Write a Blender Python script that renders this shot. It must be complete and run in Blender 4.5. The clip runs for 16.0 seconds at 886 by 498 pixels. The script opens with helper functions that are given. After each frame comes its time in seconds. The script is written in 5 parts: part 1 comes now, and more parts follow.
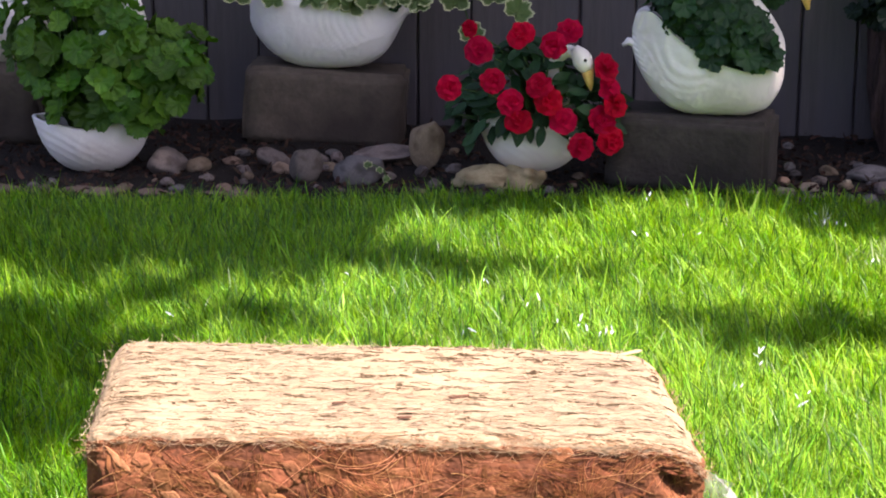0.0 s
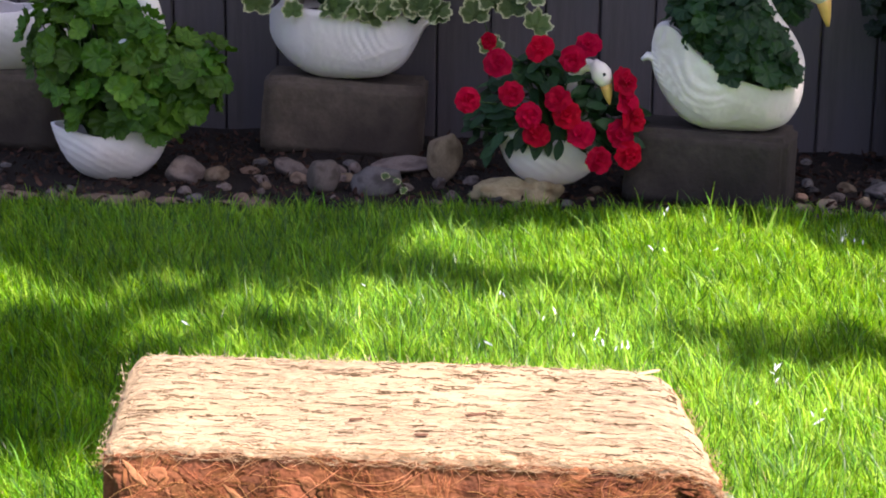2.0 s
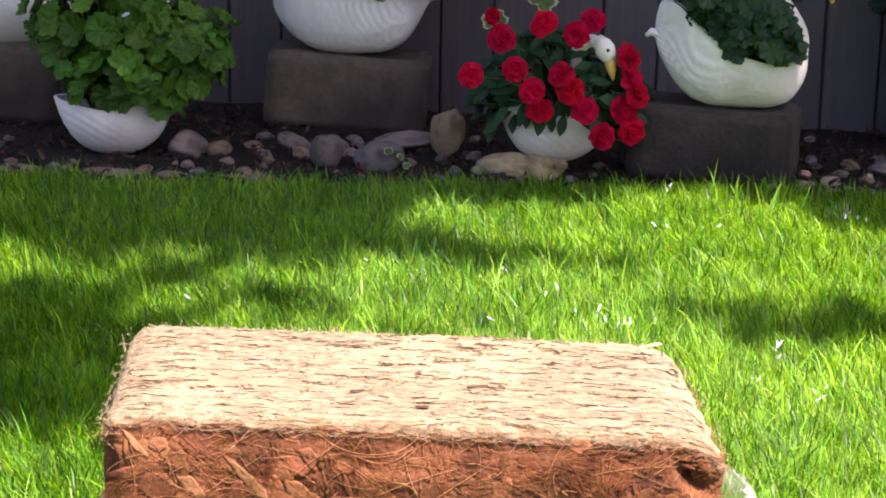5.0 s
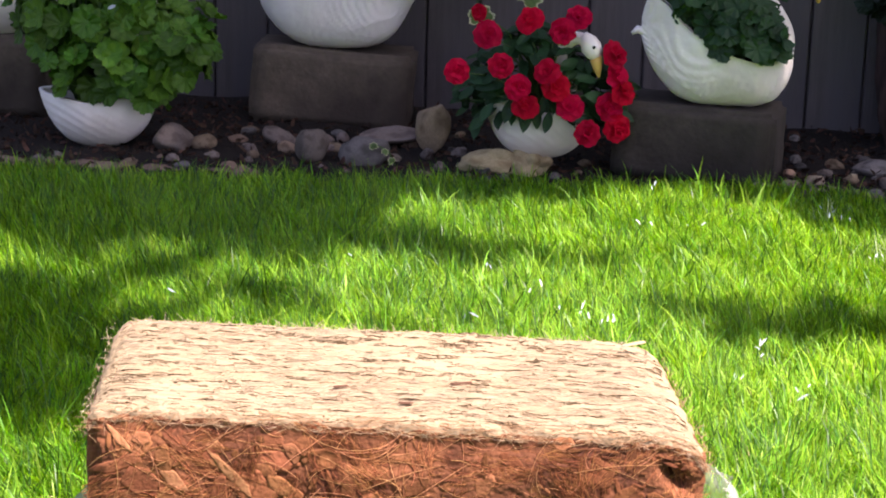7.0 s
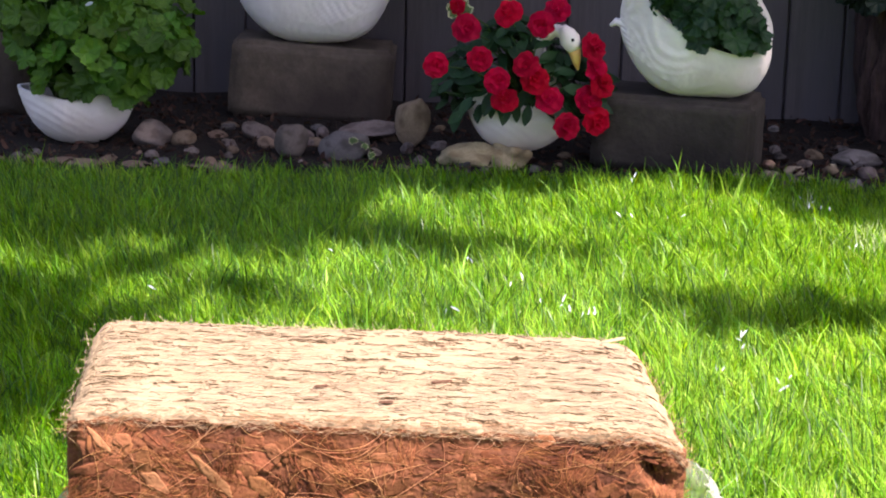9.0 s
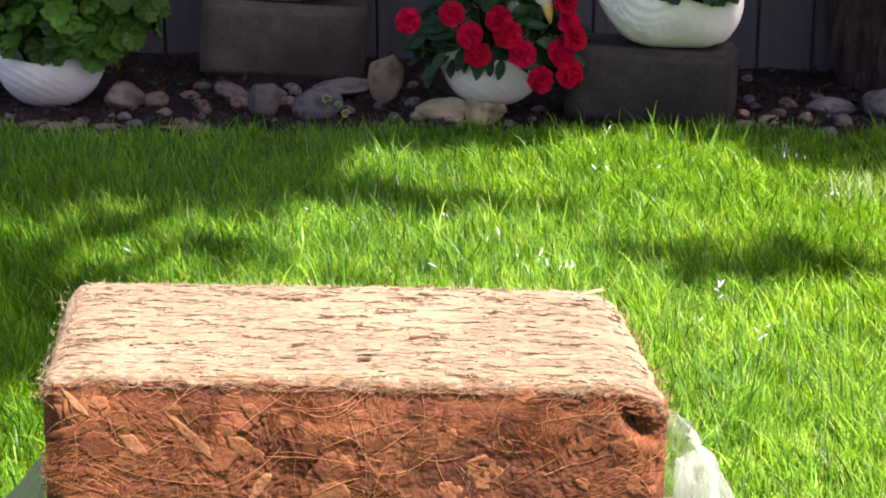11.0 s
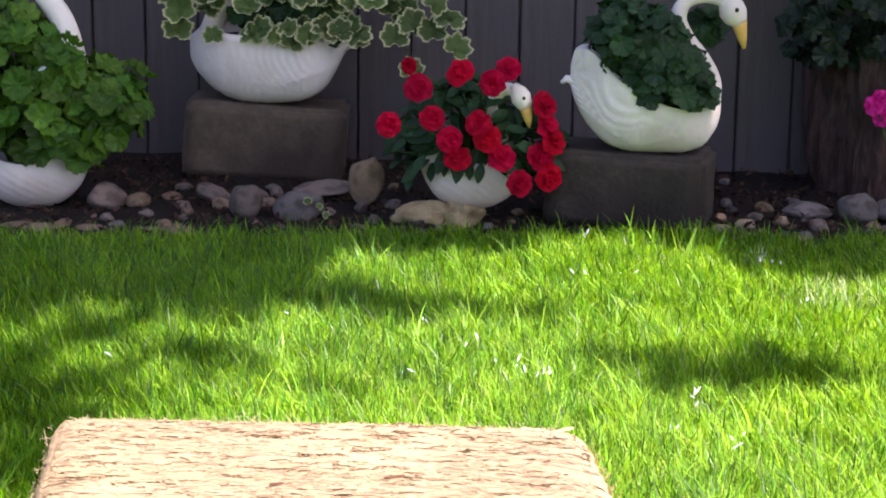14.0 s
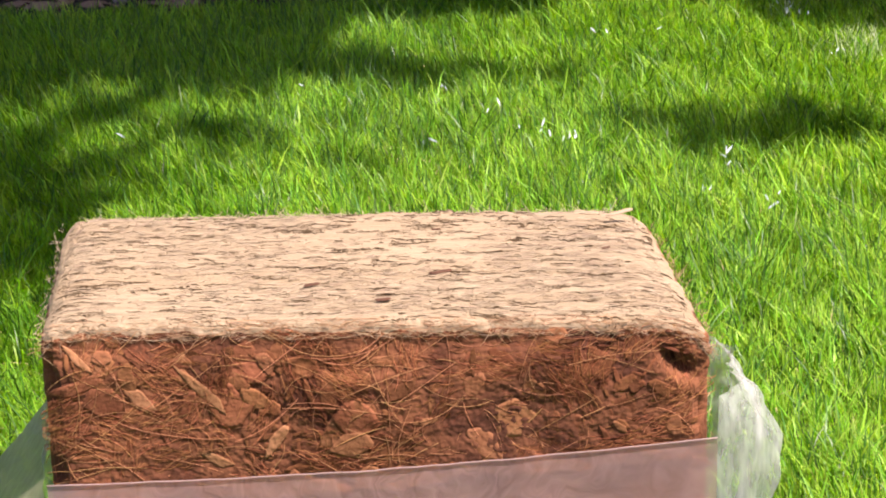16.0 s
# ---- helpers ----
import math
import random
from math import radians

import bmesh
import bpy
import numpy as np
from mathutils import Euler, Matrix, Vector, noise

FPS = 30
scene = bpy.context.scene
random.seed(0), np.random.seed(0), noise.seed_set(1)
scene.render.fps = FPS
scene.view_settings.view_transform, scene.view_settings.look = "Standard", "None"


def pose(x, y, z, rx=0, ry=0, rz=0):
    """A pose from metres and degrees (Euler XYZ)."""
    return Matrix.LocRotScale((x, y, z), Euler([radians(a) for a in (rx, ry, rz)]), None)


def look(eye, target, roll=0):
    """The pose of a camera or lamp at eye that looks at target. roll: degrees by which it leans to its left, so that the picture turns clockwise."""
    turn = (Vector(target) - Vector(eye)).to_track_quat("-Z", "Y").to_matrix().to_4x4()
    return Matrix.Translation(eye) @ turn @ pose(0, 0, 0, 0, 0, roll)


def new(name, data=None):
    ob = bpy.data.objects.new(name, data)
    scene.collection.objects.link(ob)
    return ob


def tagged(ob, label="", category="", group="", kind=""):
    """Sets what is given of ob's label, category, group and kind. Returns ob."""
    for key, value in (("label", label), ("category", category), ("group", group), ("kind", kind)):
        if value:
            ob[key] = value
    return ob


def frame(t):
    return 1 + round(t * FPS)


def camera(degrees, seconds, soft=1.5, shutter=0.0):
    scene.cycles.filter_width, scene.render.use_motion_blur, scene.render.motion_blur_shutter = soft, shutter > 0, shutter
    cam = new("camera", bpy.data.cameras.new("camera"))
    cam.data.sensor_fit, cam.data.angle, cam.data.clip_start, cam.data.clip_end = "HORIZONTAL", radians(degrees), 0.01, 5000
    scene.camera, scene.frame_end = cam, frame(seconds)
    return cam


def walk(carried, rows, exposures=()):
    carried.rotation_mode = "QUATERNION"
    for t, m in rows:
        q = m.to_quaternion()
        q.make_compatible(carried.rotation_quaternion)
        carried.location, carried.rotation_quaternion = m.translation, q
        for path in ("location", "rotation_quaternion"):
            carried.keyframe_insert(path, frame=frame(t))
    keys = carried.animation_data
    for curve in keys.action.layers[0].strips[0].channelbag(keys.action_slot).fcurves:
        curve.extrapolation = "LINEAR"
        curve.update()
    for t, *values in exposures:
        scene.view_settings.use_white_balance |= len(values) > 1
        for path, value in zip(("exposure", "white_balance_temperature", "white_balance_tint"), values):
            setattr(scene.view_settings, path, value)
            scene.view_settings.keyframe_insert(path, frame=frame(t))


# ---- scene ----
cam = camera(25.0, 16.0, soft=1.95)
PATH = [
    (0, (0.087, -0.923, 1.024), (-0.034, 1.006, 0.513), 0.2),
    (0.5, (0.087, -0.921, 1.026), (-0.018, 1.012, 0.522), 0.3),
    (1, (0.088, -0.924, 1.028), (-0.02, 1.008, 0.525), 0.3),
    (1.5, (0.085, -0.921, 1.027), (-0.027, 1.012, 0.525), 0.6),
    (2, (0.085, -0.921, 1.027), (-0.052, 1.01, 0.526), 0.8),
    (2.5, (0.085, -0.919, 1.025), (-0.066, 1.012, 0.526), 0.8),
    (3, (0.084, -0.92, 1.025), (-0.072, 1.009, 0.521), 0.7),
    (3.5, (0.083, -0.918, 1.024), (-0.069, 1.009, 0.508), 0.9),
    (4, (0.084, -0.919, 1.026), (-0.059, 1.006, 0.504), 1.0),
    (4.2, (0.086, -0.92, 1.025), (-0.054, 1.006, 0.502), 0.9),
    (6.5, (0.084, -0.919, 1.024), (-0.046, 1.007, 0.498), 1.7),
    (7, (0.085, -0.92, 1.025), (-0.038, 1.005, 0.497), 1.7),
    (7.5, (0.087, -0.918, 1.026), (-0.031, 1.007, 0.495), 1.4),
    (8, (0.086, -0.918, 1.026), (-0.022, 1.007, 0.493), 1.3),
    (8.5, (0.086, -0.918, 1.026), (-0.019, 1.007, 0.493), 1.2),
    (9, (0.086, -0.919, 1.028), (-0.018, 1.006, 0.493), 1.3),
    (9.5, (0.086, -0.918, 1.026), (-0.019, 1.003, 0.482), 1.1),
    (10, (0.086, -0.914, 1.025), (-0.009, 1.0, 0.454), 0.9),
    (10.2, (0.086, -0.914, 1.025), (-0.008, 0.999, 0.448), 0.7),
    (12.3, (0.086, -0.907, 1.024), (0.024, 1.01, 0.457), 0.1),
    (12.5, (0.086, -0.913, 1.028), (0.023, 1.011, 0.487), 0.4),
    (12.7, (0.086, -0.911, 1.031), (0.017, 1.023, 0.527), -0.4),
    (13, (0.089, -0.932, 1.049), (0.016, 1.008, 0.569), 0.7),
    (13.5, (0.09, -0.935, 1.055), (0.02, 1.005, 0.578), 0.7),
    (14, (0.09, -0.935, 1.061), (0.028, 1.003, 0.571), 0.7),
    (14.5, (0.09, -0.933, 1.057), (0.024, 0.986, 0.497), 0.8),
    (15, (0.087, -0.915, 1.042), (0.034, 0.985, 0.422), 0.5),
    (15.2, (0.086, -0.896, 1.033), (0.042, 0.999, 0.397), 0.2),
    (15.5, (0.081, -0.88, 1.037), (0.045, 1.009, 0.38), 1.1),
    (15.7, (0.074, -0.854, 1.032), (0.026, 1.03, 0.361), 0.2),
    (16, (0.071, -0.836, 1.04), (-0.003, 1.03, 0.324), -1.7),
]
EXPOSURES = [(0, 1.90, 6700, 27), (9.3, 1.88, 6700, 27), (10.2, 1.80, 6700, 27), (12.4, 1.74, 6700, 27), (13.1, 2.00, 6700, 27), (14.2, 2.00, 6700, 27), (14.5, 1.92, 6700, 27), (15.0, 1.74, 6700, 27), (15.5, 1.58, 6700, 27), (16, 1.40, 6700, 27)]
walk(cam, [(t, look(e, g, r)) for t, e, g, r in PATH], EXPOSURES)

# ---- light: high sun through a tree crown, blue sky ----
SUN = Vector((0.41, -0.28, 0.87)).normalized()
world = bpy.data.worlds.new("sky")
scene.world = world
world.use_nodes = True
wn = world.node_tree
sky = wn.nodes.new("ShaderNodeTexSky")
sky.sky_type, sky.sun_disc = "NISHITA", False
sky.dust_density = 2.5
sky.sun_elevation, sky.sun_rotation = math.asin(SUN.z), math.atan2(SUN.x, SUN.y)
wn.links.new(sky.outputs[0], wn.nodes["Background"].inputs[0])
wn.nodes["Background"].inputs[1].default_value = 0.068
sun = new("sun", bpy.data.lights.new("sun", "SUN"))
sun.data.energy, sun.data.angle, sun.data.color = 5.0, radians(0.55), (1.0, 0.93, 0.81)
sun.matrix_world = look(SUN * 20, (0, 0, 0))


# ---- materials ----
def mat(name, c1, c2, scale=20, rough=0.8, bump=0.3, spots=None, stretch=(1, 1, 1), per="", detail=6, translucent=0.0,
        metal=0.0, bump_scale=None, dist=0.002, spec=0.3, vary=0.25, hue=0.015):
    """Two-tone noise material with a second, larger scale for stains or, on coir, painted dapple shade, bump and
    optional per-piece variation.
    """
    m = bpy.data.materials.new(name)
    m.use_nodes = True
    n, l = m.node_tree.nodes, m.node_tree.links
    b = n["Principled BSDF"]
    co = n.new("ShaderNodeTexCoord")
    mp = n.new("ShaderNodeMapping")
    mp.inputs["Scale"].default_value = stretch
    l.new(co.outputs["Object"], mp.inputs[0])
    no = n.new("ShaderNodeTexNoise")
    no.inputs["Scale"].default_value, no.inputs["Detail"].default_value, no.inputs["Roughness"].default_value = scale, detail, 0.65
    l.new(mp.outputs[0], no.inputs["Vector"])
    ra = n.new("ShaderNodeValToRGB")
    ra.color_ramp.elements[0].position, ra.color_ramp.elements[1].position = 0.32, 0.68
    ra.color_ramp.elements[0].color, ra.color_ramp.elements[1].color = (*c1, 1), (*c2, 1)
    l.new(no.outputs["Fac"], ra.inputs[0])
    col = ra.outputs[0]
    big = n.new("ShaderNodeTexNoise")
    big.inputs["Scale"].default_value, big.inputs["Detail"].default_value = scale * 0.13, 3
    l.new(mp.outputs[0], big.inputs["Vector"])
    if spots:
        ra2 = n.new("ShaderNodeValToRGB")
        ra2.color_ramp.elements[0].position, ra2.color_ramp.elements[1].position = 0.46, 0.62
        ra2.color_ramp.elements[0].color, ra2.color_ramp.elements[1].color = (0, 0, 0, 1), (1, 1, 1, 1)
        l.new(big.outputs["Fac"], ra2.inputs[0])
        mx = n.new("ShaderNodeMix")
        mx.data_type = "RGBA"
        l.new(ra2.outputs[0], mx.inputs["Factor"])
        l.new(col, mx.inputs["A"])
        mx.inputs["B"].default_value = (*spots, 1)
        col = mx.outputs["Result"]
    if per:
        src = n.new("ShaderNodeObjectInfo") if per == "object" else n.new("ShaderNodeNewGeometry")
        rnd = src.outputs["Random"] if per == "object" else src.outputs["Random Per Island"]
        mr = n.new("ShaderNodeMapRange")
        mr.inputs["To Min"].default_value, mr.inputs["To Max"].default_value = 1 - vary, 1 + vary
        l.new(rnd, mr.inputs["Value"])
        hs = n.new("ShaderNodeHueSaturation")
        l.new(mr.outputs[0], hs.inputs["Value"])
        mr2 = n.new("ShaderNodeMapRange")
        mr2.inputs["To Min"].default_value, mr2.inputs["To Max"].default_value = 0.5 - hue, 0.5 + hue
        wob = n.new("ShaderNodeMath")
        wob.operation = "MULTIPLY"
        wob.inputs[1].default_value = 7.31
        fr = n.new("ShaderNodeMath")
        fr.operation = "FRACT"
        l.new(rnd, wob.inputs[0])
        l.new(wob.outputs[0], fr.inputs[0])
        l.new(fr.outputs[0], mr2.inputs["Value"])
        l.new(mr2.outputs[0], hs.inputs["Hue"])
        l.new(col, hs.inputs["Color"])
        col = hs.outputs[0]
    l.new(col, b.inputs["Base Color"])
    b.inputs["Roughness"].default_value, b.inputs["Metallic"].default_value = rough, metal
    b.inputs["Specular IOR Level"].default_value = spec
    if bump:
        bn = n.new("ShaderNodeTexNoise")
        bn.inputs["Scale"].default_value, bn.inputs["Detail"].default_value = bump_scale or scale * 2.5, 5
        l.new(mp.outputs[0], bn.inputs["Vector"])
        bp = n.new("ShaderNodeBump")
        bp.inputs["Strength"].default_value, bp.inputs["Distance"].default_value = bump, dist
        l.new(bn.outputs["Fac"], bp.inputs["Height"])
        l.new(bp.outputs[0], b.inputs["Normal"])
    if translucent:
        tr = n.new("ShaderNodeBsdfTranslucent")
        br = n.new("ShaderNodeHueSaturation")
        br.inputs["Value"].default_value, br.inputs["Saturation"].default_value = 1.7, 1.1
        l.new(col, br.inputs["Color"])
        l.new(br.outputs[0], tr.inputs["Color"])
        ms = n.new("ShaderNodeMixShader")
        ms.inputs[0].default_value = translucent
        l.new(b.outputs[0], ms.inputs[1])
        l.new(tr.outputs[0], ms.inputs[2])
        l.new(ms.outputs[0], n["Material Output"].inputs["Surface"])
    return m


GRASS = mat("grass_blade", (0.100, 0.240, 0.015), (0.226, 0.405, 0.038), 6, 0.42, 0, per="island", translucent=0.45, vary=0.55, spec=0.2, hue=0.022)
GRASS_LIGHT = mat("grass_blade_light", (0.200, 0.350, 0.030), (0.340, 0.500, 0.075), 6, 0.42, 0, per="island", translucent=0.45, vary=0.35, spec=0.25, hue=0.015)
GRASS_DARK = mat("grass_blade_dark", (0.028, 0.088, 0.012), (0.064, 0.160, 0.022), 6, 0.4, 0, per="island", translucent=0.3, vary=0.45, spec=0.3)
DRY = mat("dry_grass", (0.304, 0.264, 0.112), (0.416, 0.368, 0.176), 30, 0.7, 0, per="island", translucent=0.3)
PALE_BLADE = mat("pale_grass", (0.26, 0.34, 0.15), (0.42, 0.48, 0.28), 30, 0.5, 0, per="island", translucent=0.4)
EARTH = mat("lawn_earth", (0.016, 0.034, 0.0055), (0.030, 0.058, 0.010), 90, 0.95, 0.8, spots=(0.023, 0.044, 0.0077), dist=0.012)
SOIL = mat("bed_soil", (0.006, 0.004, 0.003), (0.017, 0.011, 0.0085), 60, 0.95, 0.8, dist=0.01)
FENCE = mat("fence_paint", (0.0755, 0.0640, 0.0670), (0.104, 0.0890, 0.0920), 14, 0.62, 0.35, stretch=(6, 6, 0.5), per="object", vary=0.12, spots=(0.0855, 0.076, 0.0855))
CONCRETE = mat("concrete", (0.078, 0.060, 0.047), (0.128, 0.100, 0.078), 30, 0.95, 0.8, spots=(0.046, 0.035, 0.029), dist=0.004)
# a darker concrete than the other blocks have
CONCRETE_DARK = mat("dark_concrete", (0.038, 0.031, 0.027), (0.066, 0.054, 0.046), 30, 0.9, 0.8, spots=(0.026, 0.021, 0.018), dist=0.004)
WHITE = mat("white_paint", (0.88, 0.795, 0.775), (0.92, 0.85, 0.83), 26, 0.6, 0.6, spots=(0.68, 0.61, 0.56), dist=0.003)
BEAK = mat("beak_paint", (0.70, 0.40, 0.10), (0.78, 0.50, 0.16), 40, 0.5, 0.1)
BLACK = mat("black_paint", (0.01, 0.01, 0.01), (0.02, 0.02, 0.02), 40, 0.4, 0)
ROCK_GREY = mat("rock_grey", (0.092, 0.083, 0.083), (0.148, 0.133, 0.131), 12, 0.9, 0.8, spots=(0.068, 0.060, 0.058), per="object", vary=0.35)
ROCK_PINK = mat("rock_pink", (0.130, 0.102, 0.092), (0.195, 0.155, 0.140), 12, 0.9, 0.8, spots=(0.100, 0.076, 0.067), per="object", vary=0.35)
ROCK_TAN = mat("rock_tan", (0.165, 0.112, 0.080), (0.240, 0.170, 0.122), 9, 0.95, 0.8, spots=(0.120, 0.080, 0.055), per="object", vary=0.3)
ROCK_CREAM = mat("rock_cream", (0.26, 0.21, 0.15), (0.37, 0.31, 0.23), 9, 0.95, 0.8, spots=(0.21, 0.16, 0.11), per="object", vary=0.25)
ROCK_YELLOW = mat("rock_yellow", (0.46, 0.36, 0.20), (0.62, 0.51, 0.31), 14, 0.95, 0.9, spots=(0.38, 0.28, 0.15), dist=0.008)
LEAF = mat("leaf_bright", (0.032, 0.098, 0.008), (0.072, 0.172, 0.016), 4.5, 0.5, 0.5, per="object", vary=0.4, translucent=0.25)
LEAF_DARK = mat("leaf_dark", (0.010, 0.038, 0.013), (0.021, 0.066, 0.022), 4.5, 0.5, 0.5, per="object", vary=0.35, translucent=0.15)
LITTER = mat("bark_litter", (0.022, 0.011, 0.008), (0.075, 0.040, 0.027), 40, 0.95, 0.3, per="island", vary=0.6)
# leaf green darkened to hold the deep shade over the bark planter
LEAF_SHADED = mat("leaf_shaded", (0.0044, 0.0132, 0.0055), (0.0088, 0.0231, 0.0099), 4.5, 0.5, 0.5, per="object", vary=0.3, translucent=0.1)
STEM = mat("green_stem", (0.028, 0.066, 0.016), (0.05, 0.10, 0.026), 50, 0.6, 0)
RED = mat("petal_red", (0.36, 0.002, 0.022), (0.52, 0.004, 0.036), 5, 0.6, 0.2, per="object", vary=0.18, translucent=0.15, hue=0.004, spec=0.08)
MAGENTA = mat("petal_magenta", (0.55, 0.01, 0.22), (0.68, 0.02, 0.30), 5, 0.55, 0.2, translucent=0.2)
# bluish white that paints glints on the lawn, also one petal's colour
PETAL_GLINT = mat("petal_glint_pale", (0.34, 0.39, 0.43), (0.46, 0.51, 0.55), 80, 0.5, 0, per="object", vary=0.15, translucent=0.25)
BARK = mat("bark", (0.040, 0.0225, 0.0200), (0.118, 0.070, 0.061), 40, 0.95, 1.0, stretch=(1, 1, 0.25), spots=(0.050, 0.033, 0.030), dist=0.014)
# dark spots of COIR, SHRED, FIBRE and CHIP paint dappled leaf shade
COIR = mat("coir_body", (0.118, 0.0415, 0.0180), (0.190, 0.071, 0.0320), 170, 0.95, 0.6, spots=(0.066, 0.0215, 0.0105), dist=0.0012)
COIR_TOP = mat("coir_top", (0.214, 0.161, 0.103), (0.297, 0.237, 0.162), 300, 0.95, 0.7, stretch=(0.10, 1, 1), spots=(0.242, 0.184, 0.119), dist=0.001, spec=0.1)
SHRED = mat("husk_shred", (0.116, 0.042, 0.019), (0.188, 0.074, 0.034), 170, 0.95, 0.6, per="island", vary=0.35, hue=0.008, dist=0.001, spec=0.1, spots=(0.090, 0.033, 0.015))
FLAKE = mat("dark_flake", (0.046, 0.020, 0.011), (0.105, 0.047, 0.026), 4, 0.9, 0.6, stretch=(0.5, 2, 1), dist=0.001, bump_scale=9)
FIBRE = mat("coir_fibre", (0.225, 0.083, 0.034), (0.36, 0.155, 0.070), 170, 0.75, 0, per="island", vary=0.40, spec=0.1, spots=(0.138, 0.049, 0.020))
THREAD = mat("coir_thread", (0.30, 0.132, 0.058), (0.40, 0.195, 0.095), 90, 0.7, 0, per="island", vary=0.30, spec=0.2)
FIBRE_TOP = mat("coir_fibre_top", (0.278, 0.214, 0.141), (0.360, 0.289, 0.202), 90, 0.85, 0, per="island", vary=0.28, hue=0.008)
FRINGE = mat("coir_fringe", (0.29, 0.172, 0.098), (0.39, 0.255, 0.160), 90, 0.85, 0, per="island", vary=0.28, hue=0.008, spec=0.1)
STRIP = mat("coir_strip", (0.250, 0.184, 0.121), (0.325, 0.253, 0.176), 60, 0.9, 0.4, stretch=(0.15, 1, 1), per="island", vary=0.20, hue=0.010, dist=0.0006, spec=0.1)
CHIP = mat("husk_chip", (0.122, 0.0455, 0.0205), (0.212, 0.085, 0.0410), 150, 0.95, 0.8, stretch=(1, 1, 1), per="object", vary=0.28, spots=(0.100, 0.036, 0.016), dist=0.0010, hue=0.008, spec=0.1, bump_scale=420)
PALE_CHIP = mat("pale_husk", (0.168, 0.067, 0.031), (0.246, 0.108, 0.053), 150, 0.9, 0.9, per="object", vary=0.15, dist=0.001, hue=0.004, spec=0.1, bump_scale=420)
TAN_CHIP = mat("tan_husk", (0.205, 0.090, 0.043), (0.30, 0.145, 0.074), 150, 0.9, 0.9, per="object", vary=0.10, dist=0.001, hue=0.004, spec=0.1, bump_scale=420)
WOOD = mat("plinth_wood", (0.22, 0.15, 0.09), (0.32, 0.23, 0.14), 30, 0.8, 0.3, stretch=(0.3, 3, 3))
TREE_LEAF = mat("tree_leaf", (0.04, 0.10, 0.02), (0.07, 0.15, 0.03), 10, 0.5, 0, per="island", translucent=0.1)


def rim_leaf(name, inner, edge):
    """A variegated leaf: green inside, cream margin by the leaf's own rim value."""
    m = mat(name, inner, tuple(1.5 * c for c in inner), 60, 0.5, 0.3, per="object", vary=0.25)
    n, l = m.node_tree.nodes, m.node_tree.links
    b = n["Principled BSDF"]
    at = n.new("ShaderNodeAttribute")
    at.attribute_name = "rim"
    no = n.new("ShaderNodeTexNoise")
    no.inputs["Scale"].default_value = 55
    ad = n.new("ShaderNodeMath")
    ad.operation = "ADD"
    sc = n.new("ShaderNodeMath")
    sc.operation = "MULTIPLY_ADD"
    sc.inputs[1].default_value, sc.inputs[2].default_value = 0.5, -0.25
    l.new(no.outputs["Fac"], sc.inputs[0])
    l.new(at.outputs["Fac"], ad.inputs[0])
    l.new(sc.outputs[0], ad.inputs[1])
    ra = n.new("ShaderNodeValToRGB")
    ra.color_ramp.elements[0].position, ra.color_ramp.elements[1].position = 0.86, 0.93
    l.new(ad.outputs[0], ra.inputs[0])
    mx = n.new("ShaderNodeMix")
    mx.data_type = "RGBA"
    old = b.inputs["Base Color"].links[0].from_socket
    l.new(ra.outputs[0], mx.inputs["Factor"])
    l.new(old, mx.inputs["A"])
    mx.inputs["B"].default_value = (*edge, 1)
    l.new(mx.outputs["Result"], b.inputs["Base Color"])
    return m


LEAF_CREAM = rim_leaf("leaf_variegated", (0.050, 0.083, 0.019), (0.50, 0.50, 0.29))


def film_material(name, base, lo, hi):
    m = bpy.data.materials.new(name)
    m.use_nodes = True
    n, l = m.node_tree.nodes, m.node_tree.links
    b = n["Principled BSDF"]
    b.inputs["Base Color"].default_value = (*base, 1)
    b.inputs["Roughness"].default_value = 0.30
    b.inputs["Specular IOR Level"].default_value = 0.2
    no = n.new("ShaderNodeTexNoise")
    no.inputs["Scale"].default_value, no.inputs["Detail"].default_value = 14, 3
    bp = n.new("ShaderNodeBump")
    bp.inputs["Strength"].default_value, bp.inputs["Distance"].default_value = 0.12, 0.004
    l.new(no.outputs["Fac"], bp.inputs["Height"])
    l.new(bp.outputs[0], b.inputs["Normal"])
    tl = n.new("ShaderNodeBsdfTranslucent")
    tl.inputs["Color"].default_value = (0.85, 0.87, 0.86, 1)
    m1 = n.new("ShaderNodeMixShader")
    m1.inputs[0].default_value = 0.3
    l.new(b.outputs[0], m1.inputs[1])
    l.new(tl.outputs[0], m1.inputs[2])
    tp = n.new("ShaderNodeBsdfTransparent")
    tp.inputs["Color"].default_value = (0.96, 0.96, 0.96, 1)
    ra = n.new("ShaderNodeMapRange")
    ra.inputs["From Min"].default_value, ra.inputs["From Max"].default_value = 0.3, 0.75
    ra.inputs["To Min"].default_value, ra.inputs["To Max"].default_value = lo, hi
    l.new(no.outputs["Fac"], ra.inputs["Value"])
    m2 = n.new("ShaderNodeMixShader")
    l.new(ra.outputs[0], m2.inputs[0])
    l.new(tp.outputs[0], m2.inputs[1])
    l.new(m1.outputs[0], m2.inputs[2])
    l.new(m2.outputs[0], n["Material Output"].inputs["Surface"])
    return m


FILM = film_material("plastic_film", (0.41, 0.282, 0.275), 0.46, 0.70)
FLAP = film_material("plastic_flap", (0.46, 0.52, 0.48), 0.20, 0.60)
# same film; the block's shade and grass behind are in its olive colour
FLAP_SHADED = film_material("plastic_flap_shaded", (0.31, 0.33, 0.20), 0.55, 0.76)


